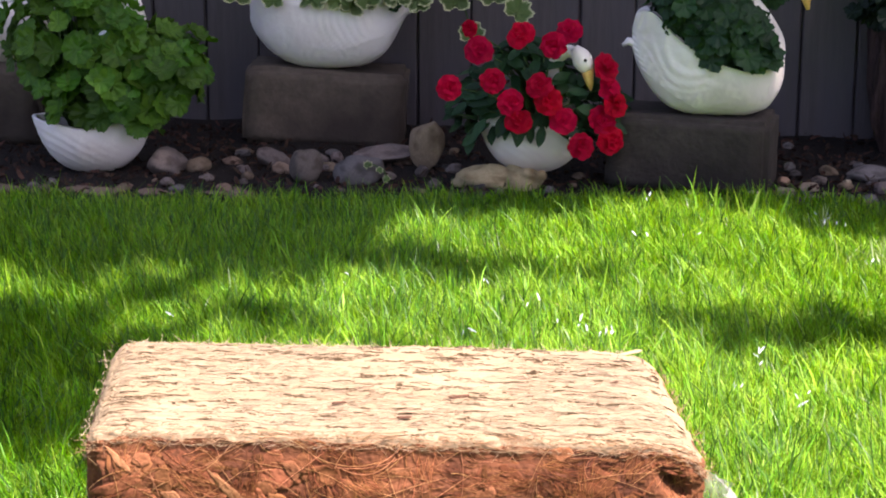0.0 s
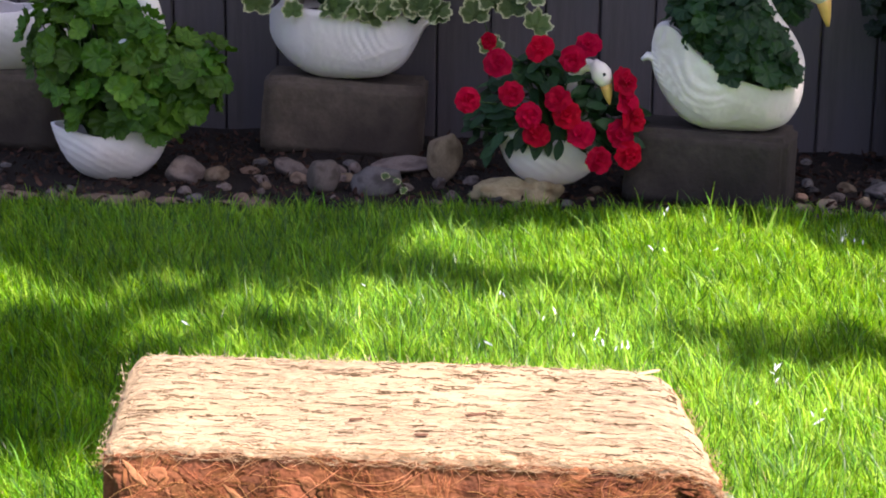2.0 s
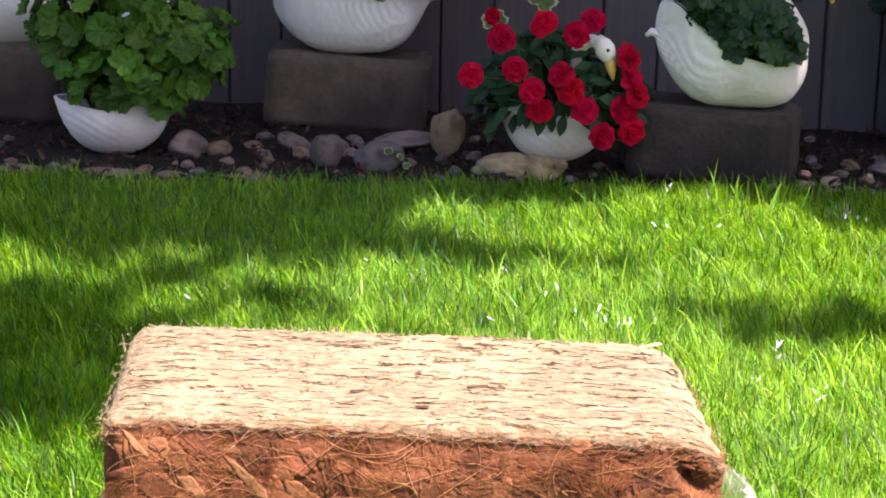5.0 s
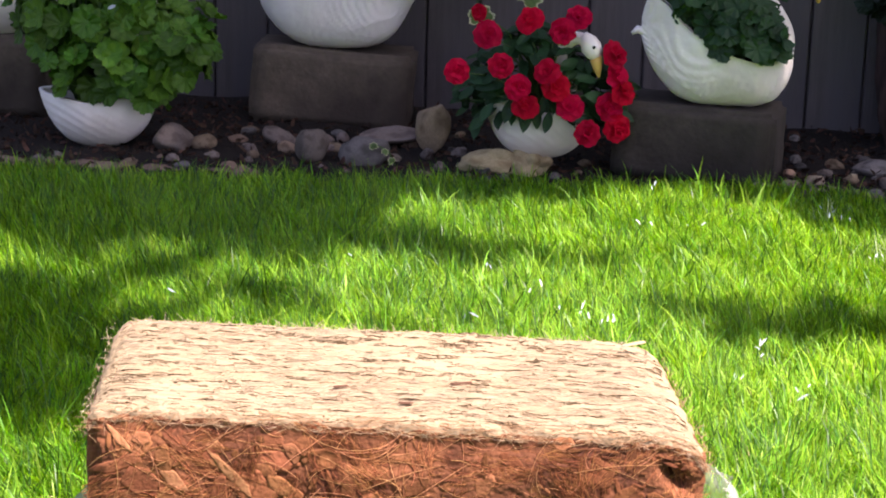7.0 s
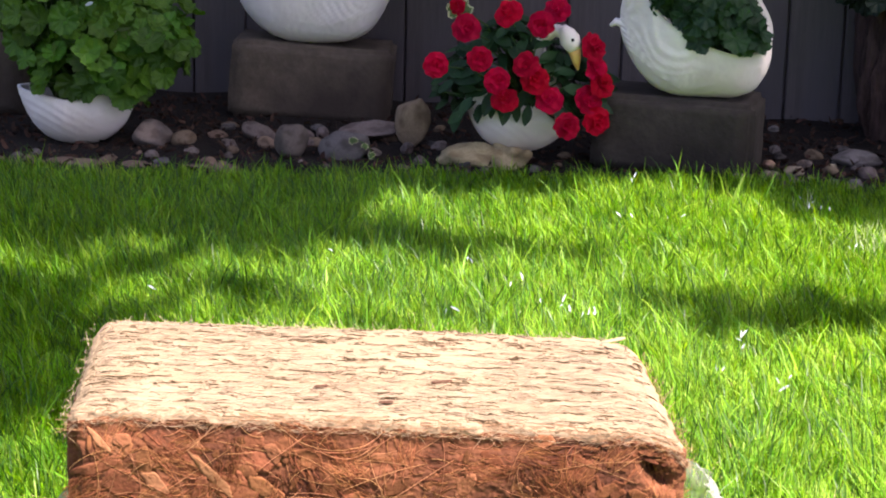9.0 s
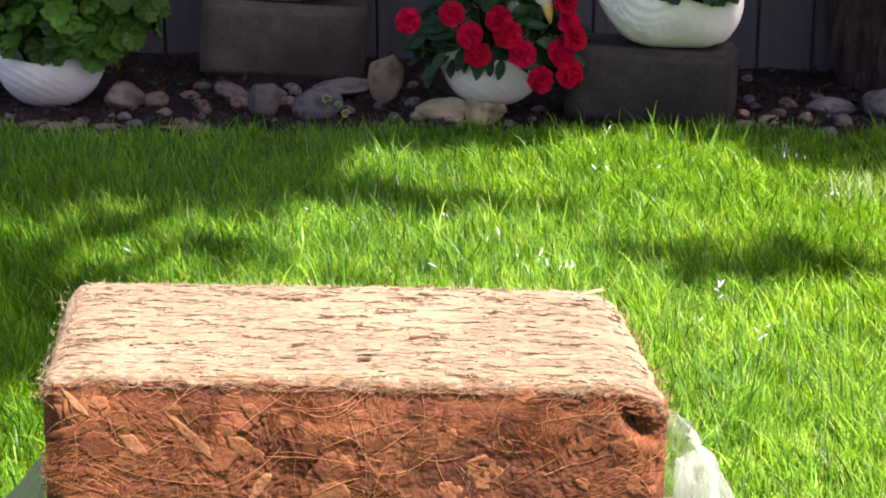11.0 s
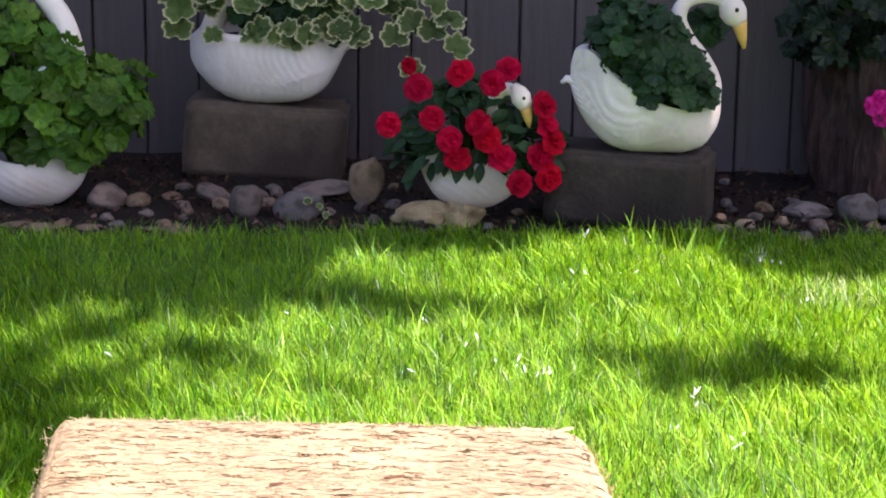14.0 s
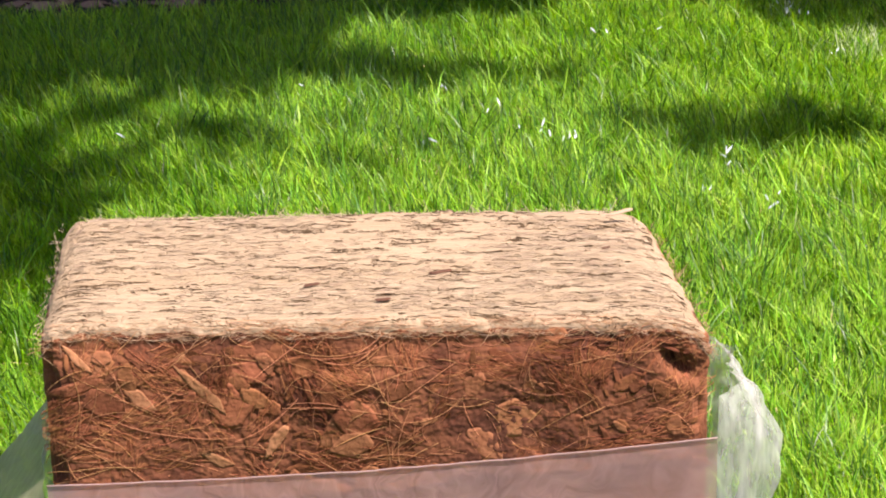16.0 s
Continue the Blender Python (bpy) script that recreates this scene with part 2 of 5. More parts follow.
# ---- builders ----
class Geo:
    """Collects vertices, faces and material slots of one mesh."""

    def __init__(self):
        self.v, self.f, self.m = [], [], []

    def add(self, v, f, slot=0):
        o = len(self.v)
        self.v += [tuple(p) for p in v]
        self.f += [tuple(i + o for i in q) for q in f]
        self.m += [slot] * len(f)
        return self

    def tube(self, pts, radii, seg=10, slot=0, flat=1.0):
        pts = [Vector(p) for p in pts]
        o, rings = [], len(pts)
        side = Vector((0, 1, 0))
        for i, p in enumerate(pts):
            d = (pts[min(i + 1, rings - 1)] - pts[max(i - 1, 0)]).normalized()
            u = d.cross(side)
            u = u.normalized() if u.length > 1e-4 else d.cross(Vector((1, 0, 0))).normalized()
            w = d.cross(u).normalized()
            for k in range(seg):
                a = 2 * math.pi * k / seg
                o.append(p + radii[i] * (math.cos(a) * u + flat * math.sin(a) * w))
        f = [(i * seg + k, i * seg + (k + 1) % seg, (i + 1) * seg + (k + 1) % seg, (i + 1) * seg + k)
             for i in range(rings - 1) for k in range(seg)]
        f += [tuple(reversed(range(seg))), tuple((rings - 1) * seg + k for k in range(seg))]
        return self.add(o, f, slot)

    def ball(self, c, r, nu=12, nv=8, slot=0):
        v, f = [], []
        r = r if isinstance(r, (tuple, list)) else (r, r, r)
        for j in range(1, nv):
            for i in range(nu):
                a, e = 2 * math.pi * i / nu, math.pi * j / nv
                v.append((c[0] + r[0] * math.sin(e) * math.cos(a), c[1] + r[1] * math.sin(e) * math.sin(a), c[2] + r[2] * math.cos(e)))
        f = [(j * nu + i, (j + 1) * nu + i, (j + 1) * nu + (i + 1) % nu, j * nu + (i + 1) % nu) for j in range(nv - 2) for i in range(nu)]
        v += [(c[0], c[1], c[2] + r[2]), (c[0], c[1], c[2] - r[2])]
        t, b = len(v) - 2, len(v) - 1
        f += [(t, i, (i + 1) % nu) for i in range(nu)] + [(b, (nv - 2) * nu + (i + 1) % nu, (nv - 2) * nu + i) for i in range(nu)]
        return self.add(v, f, slot)

    def mesh(self, name, mats, smooth=True):
        me = bpy.data.meshes.new(name)
        me.from_pydata(self.v, [], self.f)
        for q in mats if isinstance(mats, (list, tuple)) else [mats]:
            me.materials.append(q)
        me.polygons.foreach_set("material_index", self.m)
        me.polygons.foreach_set("use_smooth", [smooth] * len(self.f))
        me.update()
        return me


def part(name, me, parent=None, label="", m=None):
    ob = new(name, me)
    ob.parent = parent
    if m is not None:
        ob.matrix_basis = m
    return tagged(ob, label)


def thing(name, at, label, category, group="", kind=""):
    ob = new(name)
    ob.empty_display_size = 0.05
    ob.location = at
    return tagged(ob, label, category, group, kind)


def raw_mesh(name, verts, loops, starts, totals, material, smooth=False):
    """A big mesh from arrays."""
    me = bpy.data.meshes.new(name)
    me.vertices.add(len(verts))
    me.vertices.foreach_set("co", np.asarray(verts, np.float32).ravel())
    me.loops.add(len(loops))
    me.loops.foreach_set("vertex_index", np.asarray(loops, np.int32))
    me.polygons.add(len(starts))
    me.polygons.foreach_set("loop_start", np.asarray(starts, np.int32))
    me.polygons.foreach_set("loop_total", np.asarray(totals, np.int32))
    me.materials.append(material)
    me.update(calc_edges=True)
    if smooth:
        me.polygons.foreach_set("use_smooth", np.ones(len(starts), bool))
    me.validate()
    return me


def strips(name, base, lean, up, width_dir, length, width, bend, material):
    """Tapered blades of three spans each: base points, lean vectors, up vectors, all (n, 3)."""
    n = len(base)
    lev = np.array([0, 0.38, 0.72, 1.0])
    wid = np.array([0.85, 1.0, 0.7, 0.0])
    v = np.zeros((n, 7, 3))
    for i in range(4):
        c = base + up * (length * lev[i])[:, None] * (1 - 0.25 * bend * lev[i] ** 2)[:, None] + lean * (length * bend * lev[i] ** 2)[:, None]
        if i < 3:
            v[:, 2 * i] = c - width_dir * (width * wid[i] / 2)[:, None]
            v[:, 2 * i + 1] = c + width_dir * (width * wid[i] / 2)[:, None]
        else:
            v[:, 6] = c
    pat = np.array([0, 1, 3, 2, 2, 3, 5, 4, 4, 5, 6])
    loops = (pat[None] + 7 * np.arange(n)[:, None]).ravel()
    st = (np.array([0, 4, 8])[None] + 11 * np.arange(n)[:, None]).ravel()
    to = np.tile([4, 4, 3], n)
    return raw_mesh(name, v.reshape(-1, 3), loops, st, to, material, True)


def fibres(name, pts, radius, material, flat=None):
    """Three-sided threads along polylines pts (n, k, 3); flat: an upward axis and how many times wider than thick."""
    n, k, _ = pts.shape
    d = np.gradient(pts, axis=1)
    d /= np.linalg.norm(d, axis=2, keepdims=True) + 1e-9
    ref = np.tile(np.array([0.31, 0.77, 0.55]), (n, k, 1))
    if flat:
        ref = np.tile(np.array(flat[0], float), (n, k, 1))
    u = np.cross(d, ref)
    u /= np.linalg.norm(u, axis=2, keepdims=True) + 1e-9
    w = np.cross(d, u)
    if flat:
        u = u * flat[1]
    taper = np.ones(k)
    taper[0] = taper[-1] = 0.45
    v = np.zeros((n, k, 3, 3))
    for s in range(3):
        a = 2 * math.pi * s / 3
        v[:, :, s] = pts + (u * math.cos(a) + w * math.sin(a)) * (radius[:, None] * taper[None])[:, :, None]
    pat = []
    for i in range(k - 1):
        for s in range(3):
            pat += [i * 3 + s, i * 3 + (s + 1) % 3, (i + 1) * 3 + (s + 1) % 3, (i + 1) * 3 + s]
    pat = np.array(pat)
    loops = (pat[None] + 3 * k * np.arange(n)[:, None]).ravel()
    q = len(loops) // 4
    return raw_mesh(name, v.reshape(-1, 3), loops, 4 * np.arange(q), np.full(q, 4), material, True)


def frac(x):
    return max(0.0, min(1.0, x))


# ---- ground: one sheet, gently uneven, darker soil in the bed ----
def ground_height(x, y):
    bump = 0.010 * noise.noise((x * 1.7, y * 1.7, 0.3))
    bed = frac((y - 3.22) / 0.12)
    return bump + bed * (0.004 + 0.012 * noise.noise((x * 6, y * 6, 4.0)))


def build_ground():
    xs = [-2500, -400, -60, -12, -5, -3] + list(np.linspace(-2, 2, 81)) + [3, 5, 12, 60, 400, 2500]
    ys = [-2500, -400, -60, -12, -4, -1, 0, 0.6] + list(np.linspace(0.9, 4.4, 81)) + [5, 6.5, 12, 60, 400, 2500]
    g = Geo()
    v = [(x, y, ground_height(x, y) if abs(x) < 4 and -1 < y < 6 else 0.0) for y in ys for x in xs]
    nx = len(xs)
    f = [(j * nx + i, j * nx + i + 1, (j + 1) * nx + i + 1, (j + 1) * nx + i) for j in range(len(ys) - 1) for i in range(nx - 1)]
    g.add(v, f)
    for k, q in enumerate(f):
        c = [sum(v[i][a] for i in q) / 4 for a in (0, 1)]
        g.m[k] = 1 if 3.24 < c[1] < 4.6 and abs(c[0]) < 3.2 else 0
    ob = new("ground", g.mesh("ground", [EARTH, SOIL]))
    tagged(ob, "lawn earth with a dark soil bed along the fence", "ground", kind="structure")


build_ground()


def near_lawn(x, y, margin=0.17):
    """The stretch of lawn that is planted densely."""
    return (-0.08 - 0.275 * (y + 0.92) - margin < x) & (x < 0.14 + 0.225 * (y + 0.92) + margin)


def edge_of_lawn(x):
    return 3.325 + 0.03 * np.sin(x * 3.1 + 0.6) + 0.018 * np.sin(x * 11 + 2) + 0.035 * x


def build_grass(name, n, y0, y1, lmin, lmax, wmin, wmax, material, seed, label, wild=1.0, around=False, bright_right=False):
    r = np.random.default_rng(seed)
    y = r.uniform(y0, y1, n * 2)
    x = r.uniform(-4.0, 4.0, n * 2) if around else r.uniform(-1.6, 1.4, n * 2)
    tuft = np.sin(x * 23 + 3 * np.sin(y * 9)) * np.sin(y * 19 + 2 * np.sin(x * 13))
    u, w = x + r.normal(0, 0.06, n * 2), y + r.normal(0, 0.06, n * 2)
    dense = near_lawn(u, w) & (w > 0.92)
    keep = (~dense if around else dense) & (y < edge_of_lawn(x) + r.normal(0, 0.012, n * 2)) & (r.random(n * 2) < 0.72 + 0.28 * tuft)
    if bright_right:
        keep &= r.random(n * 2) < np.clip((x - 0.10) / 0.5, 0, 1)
    x, y, tuft = x[keep][:n], y[keep][:n], tuft[keep][:n]
    n = len(x)
    z = np.array([ground_height(a, b) for a, b in zip(x, y)]) - 0.003
    a = r.uniform(0, 2 * math.pi, n) * 0.55 + 1.3 * np.sin(x * 3.3 + y * 2.1) + r.uniform(0, 6.28, n) * 0.45
    lean = np.stack([np.cos(a), np.sin(a), np.zeros(n)], 1)
    t = r.normal(0, 0.16 * wild, (n, 2))
    up = np.stack([t[:, 0], t[:, 1], np.ones(n)], 1)
    up /= np.linalg.norm(up, axis=1, keepdims=True)
    b = a + math.pi / 2 + r.normal(0, 0.6, n)
    wd = np.stack([np.cos(b), np.sin(b), np.zeros(n)], 1)
    length = r.uniform(lmin, lmax, n) * (1 + 0.25 * tuft) * (1 - 0.22 * np.clip((y - 2.95) / 0.25, 0, 1))
    me = strips(name, np.stack([x, y, z], 1), lean, up, wd, length, r.uniform(wmin, wmax, n), r.uniform(0.05, 0.75, n) * wild, material)
    ob = new(name, me)
    return tagged(ob, label, "grass", kind="stuff")


build_grass("lawn_grass", 218000, 0.80, 3.42, 0.026, 0.056, 0.0013, 0.0028, GRASS, 3, "bright green mown lawn grass in dappled sun")
build_grass("long_grass", 13500, 0.80, 3.42, 0.05, 0.095, 0.0016, 0.0032, GRASS, 4, "longer loose green blades above the lawn", 1.3)
build_grass("dark_grass", 20800, 0.80, 3.42, 0.045, 0.085, 0.0018, 0.0032, GRASS_DARK, 7, "darker coarse green blades among the lawn", 1.1)
# extra brightness of the lawn's right side, put into the blade colour
build_grass("light_grass", 61000, 0.80, 3.30, 0.030, 0.062, 0.0014, 0.0028, GRASS_LIGHT, 8, "yellowish light green blades whose colour brightens the lawn's right side", 1.1, bright_right=True)
build_grass("dry_grass", 6200, 0.80, 3.3, 0.02, 0.05, 0.0012, 0.0026, DRY, 5, "dry straw blades low in the green lawn", 2.6)
build_grass("outer_lawn", 85000, -3.5, 3.42, 0.03, 0.065, 0.009, 0.015, GRASS, 6, "green lawn grass round the garden's edges", 1.2, True)


def pale_tuft(x0, y0, spread, n, seed):
    """Bleached thin blades standing in the lawn."""
    r = np.random.default_rng(seed)
    base = np.stack([x0 + r.normal(0, spread, n), y0 + r.normal(0, spread * 0.8, n), np.full(n, 0.005)], 1)
    a = r.uniform(0, 6.28, n)
    lean = np.stack([np.cos(a), np.sin(a), np.zeros(n)], 1)
    up = np.stack([r.normal(0, 0.25, n), r.normal(0, 0.25, n), np.ones(n)], 1)
    up /= np.linalg.norm(up, axis=1, keepdims=True)
    side = np.stack([-np.sin(a), np.cos(a), np.zeros(n)], 1)
    me = strips("pale_tuft", base, lean, up, side, r.uniform(0.04, 0.085, n), r.uniform(0.0012, 0.0024, n), r.uniform(0.1, 0.8, n), PALE_BLADE)
    tagged(new("pale_tuft", me), "bleached whitish grass blades in the sunlit lawn", "grass", kind="stuff")


def tall_blades():
    """Uncut blades that stand over the rest of the lawn."""
    r = np.random.default_rng(71)
    n = 34
    base = np.stack([0.42 + r.normal(0, 0.13, n), 3.19 + r.normal(0, 0.05, n), np.full(n, 0.005)], 1)
    base[0] = (0.352, 3.235, 0.005)
    a = r.uniform(0, 6.28, n)
    lean = np.stack([np.cos(a), np.sin(a), np.zeros(n)], 1)
    up = np.stack([r.normal(0, 0.22, n), r.normal(0, 0.22, n), np.ones(n)], 1)
    up[0] = (0.06, 0, 1)
    up /= np.linalg.norm(up, axis=1, keepdims=True)
    side = np.stack([np.ones(n), np.zeros(n), np.zeros(n)], 1)
    length, bend = r.uniform(0.065, 0.098, n), r.uniform(0.05, 0.5, n)
    length[0], bend[0] = 0.115, 0.05
    me = strips("tall_grass", base, lean, up, side, length, r.uniform(0.0026, 0.0042, n), bend, GRASS)
    tagged(new("tall_grass", me), "tall uncut green blades at the lawn's far edge", "grass", kind="stuff")


tall_blades()
pale_tuft(0.735, 2.81, 0.05, 170, 51)
pale_tuft(0.615, 3.09, 0.018, 12, 52)


# ---- fence ----
FENCE_M = pose(0.257, 4.17, 0, 0, 0, -3.5)


def build_fence():
    fence = new("fence")
    fence.matrix_basis = FENCE_M
    tagged(fence, "tall dark grey painted board fence behind the flower bed", "fence", kind="structure")
    w, th, h, bev = 0.1345, 0.018, 1.75, 0.003
    g = Geo()
    prof = [(-w / 2, 0), (-w / 2, -th + bev), (-w / 2 + bev, -th), (w / 2 - bev, -th), (w / 2, -th + bev), (w / 2, 0)]
    v = [(x, y, z) for z in (-0.05, h * 0.5, h) for x, y in prof]
    f = [(k * 6 + i, k * 6 + (i + 1) % 6, (k + 1) * 6 + (i + 1) % 6, (k + 1) * 6 + i) for k in range(2) for i in range(6)]
    f += [tuple(reversed(range(6))), tuple(range(12, 18))]
    g.add(v, f)
    me = g.mesh("board", FENCE, False)
    r = random.Random(5)
    for k in range(-22, 20):
        part("board", me, fence, m=pose((k + 0.5) * 0.1395, r.uniform(-0.003, 0.003), r.uniform(-0.012, 0.0), 0, r.uniform(-0.2, 0.2), r.uniform(-0.8, 0.8)))
    bat = Geo()
    bat.add([(x, y, z) for z in (-0.05, h) for x, y in ((-0.03, 0.003), (0.03, 0.003), (0.03, 0.015), (-0.03, 0.015))],
            [(0, 3, 2, 1), (4, 5, 6, 7)] + [(i, (i + 1) % 4, (i + 1) % 4 + 4, i + 4) for i in range(4)])
    bm = bat.mesh("batten", FENCE, False)
    for k in range(-22, 20):
        part("batten", bm, fence, m=pose(k * 0.1395, 0.004, 0))
    for z in (0.35, 1.35):
        rg = Geo()
        x0, x1 = -3.1, 2.8
        v = [(x, y, q) for x in (x0, x1) for y, q in ((0.022, z), (0.062, z), (0.062, z + 0.09), (0.022, z + 0.09))]
        rg.add(v, [(0, 1, 2, 3), (7, 6, 5, 4)] + [(i, i + 4, (i + 1) % 4 + 4, (i + 1) % 4) for i in range(4)])
        part("rail", rg.mesh("rail", FENCE, False), fence)


build_fence()


# ---- concrete blocks ----
def concrete_block(m, size, seed, label, material):
    w, d, h = size
    bm = bmesh.new()
    bmesh.ops.create_cube(bm, size=1)
    for v in bm.verts:
        v.co = Vector((v.co.x * w, v.co.y * d, (v.co.z + 0.5) * h))
    bmesh.ops.bevel(bm, geom=bm.edges[:], offset=0.012, segments=3, affect="EDGES")
    bmesh.ops.subdivide_edges(bm, edges=[e for e in bm.edges if e.calc_length() > 0.05], cuts=9, use_grid_fill=True)
    for v in bm.verts:
        p = v.co
        k = noise.noise((p.x * 9 + seed, p.y * 9, p.z * 9)) * 0.004 + noise.noise((p.x * 40 + seed, p.y * 40, p.z * 40)) * 0.0015
        v.co += Vector((p.x / w, p.y / d, 0)) * 2 * k
        if p.z > h * 0.5:
            v.co.z += k
    me = bpy.data.meshes.new("concrete_block")
    bm.to_mesh(me)
    bm.free()
    me.materials.append(material)
    ob = new("concrete_block", me)
    ob.matrix_basis = m
    for q in me.polygons:
        q.use_smooth = True
    return tagged(ob, label, "concrete block", "blocks under the planters")


concrete_block(pose(-0.519, 3.985, 0.0, 0, 3.4, 2.5), (0.40, 0.19, 0.193), 1, "weathered grey-brown concrete block on the stones by the fence", CONCRETE)
concrete_block(pose(0.372, 3.564, -0.005, 0, 0.8, -13), (0.365, 0.19, 0.176), 7, "dark grey concrete block standing at the lawn's edge", CONCRETE_DARK)
concrete_block(pose(-1.40, 3.95, 0.0, 0, 0, -3), (0.40, 0.19, 0.205), 13, "dull grey concrete block in the shade of the fence", CONCRETE)


# ---- swan-shaped planters ----
def swan_planter(m, length, width, height, neck, tail_rise, label, chest_rise=0.3, big=0.8):
    """Facing +x; origin under the middle of the bowl. neck: points from chest to the back of the head, or ()."""
    g = Geo()
    nu, nv = 96, 34
    a, b = length / 2, width / 2

    def rim(u):
        back = frac(-math.cos(u))
        front = frac(math.cos(u)) ** 2
        up = back ** 0.9
        return height * (1 + tail_rise * up + chest_rise * front)

    outer, inner = [], []
    for j in range(nv + 1):
        t = j / nv
        for i in range(nu):
            u = 2 * math.pi * i / nu
            back = frac(-math.cos(u))
            q = min(1, 0.05 + 0.95 * t)
            round_up = math.sqrt(1 - (1 - q) ** 2) ** 0.8
            sweep = 0.30 + 0.70 * q ** 0.75
            s = round_up * (1 - 0.42 * back) + sweep * 0.42 * back
            s *= 1 - 0.09 * frac((t - 0.55) / 0.45) ** 2 * (1 - back)
            x = a * s * math.cos(u)
            y = b * (round_up * (1 - 0.10 * t ** 4)) * math.sin(u) * (1 - 0.25 * back)
            z = rim(u) * t
            side = abs(math.sin(u)) ** 0.7 * frac(t * 3) * frac((1 - t) * 4 + 0.2)
            wave = math.sin(80 * (z / height * 0.42 + x / length * 0.55 + 0.5 * (x / length) ** 2))
            k = 1 + side * 0.010 * wave + 0.010 * noise.noise((x * 14, y * 14, z * 14 + length)) + 0.004 * noise.noise((x * 60, y * 60, z * 60 + length))
            outer.append((x * k, y * k, z))
            if j >= nv // 2:
                inner.append((x * 0.92, y * 0.88, z))
    q = [(j * nu + i, j * nu + (i + 1) % nu, (j + 1) * nu + (i + 1) % nu, (j + 1) * nu + i) for j in range(nv) for i in range(nu)]
    g.add(outer, q + [tuple(reversed(range(nu)))])
    rows = nv - nv // 2
    o = len(g.v)
    g.add(inner, [tuple(reversed((j * nu + i, j * nu + (i + 1) % nu, (j + 1) * nu + (i + 1) % nu, (j + 1) * nu + i))) for j in range(rows) for i in range(nu)])
    top = nv * nu
    g.f += [(top + i, top + (i + 1) % nu, o + rows * nu + (i + 1) % nu, o + rows * nu + i) for i in range(nu)]
    g.m += [0] * nu
    extra = []
    if neck:
        n = len(neck)
        pts = [Vector(p) for p in neck]
        fine = []
        for i in range(n - 1):
            p0, p1, p2, p3 = pts[max(i - 1, 0)], pts[i], pts[i + 1], pts[min(i + 2, n - 1)]
            for k in range(6):
                t = k / 6
                fine.append(0.5 * ((2 * p1) + (p2 - p0) * t + (2 * p0 - 5 * p1 + 4 * p2 - p3) * t * t + (3 * p1 - p0 - 3 * p2 + p3) * t ** 3))
        fine.append(pts[-1])
        rr = [big * (0.030 - 0.0110 * min(1, 1.2 * k / len(fine))) for k in range(len(fine))]
        g.tube(fine, rr, 14)
        head = fine[-1]
        fwd = Vector((0.55, 0, -0.83)).normalized()
        g.tube([head - fwd * 0.030 * big + Vector((-0.006, 0, 0.004)), head - fwd * 0.014 * big, head + fwd * 0.008 * big, head + fwd * 0.030 * big, head + fwd * 0.044 * big],
               [0.012 * big, 0.026 * big, 0.032 * big, 0.026 * big, 0.018 * big], 14)
        bk = Vector((0.30, 0, -0.95)).normalized()
        c = head + fwd * 0.040 * big
        bill = Geo().tube([c, c + bk * 0.02 * big, c + bk * 0.045 * big, c + bk * 0.066 * big], [0.0195 * big, 0.017 * big, 0.011 * big, 0.003 * big], 12)
        extra.append(("beak", bill, BEAK, "yellow painted beak"))
        for sy in (-1, 1):
            e = head + fwd * 0.012 * big + Vector((0.004, sy * 0.029 * big, 0.006))
            extra.append(("eye", Geo().ball(e, 0.0055 * big, 8, 6), BLACK, "black painted eye"))
    ob = new("swan_planter", g.mesh("swan_planter", WHITE))
    ob.matrix_basis = m
    tagged(ob, label, "planter", "swan-shaped planters in the bed")
    soil = Geo()
    ring = [(a * (0.70 if math.cos(k * math.pi / 12) < 0 else 0.84) * math.cos(k * math.pi / 12), b * 0.78 * math.sin(k * math.pi / 12), height * 0.78) for k in range(24)]
    soil.add(ring + [(0, 0, height * 0.84)], [(k, (k + 1) % 24, 24) for k in range(24)])
    part("potting_soil", soil.mesh("potting_soil", SOIL), ob, "dark potting soil")
    for nm, geo, m, words in extra:
        part(nm, geo.mesh(nm, m), ob, words)
    return ob


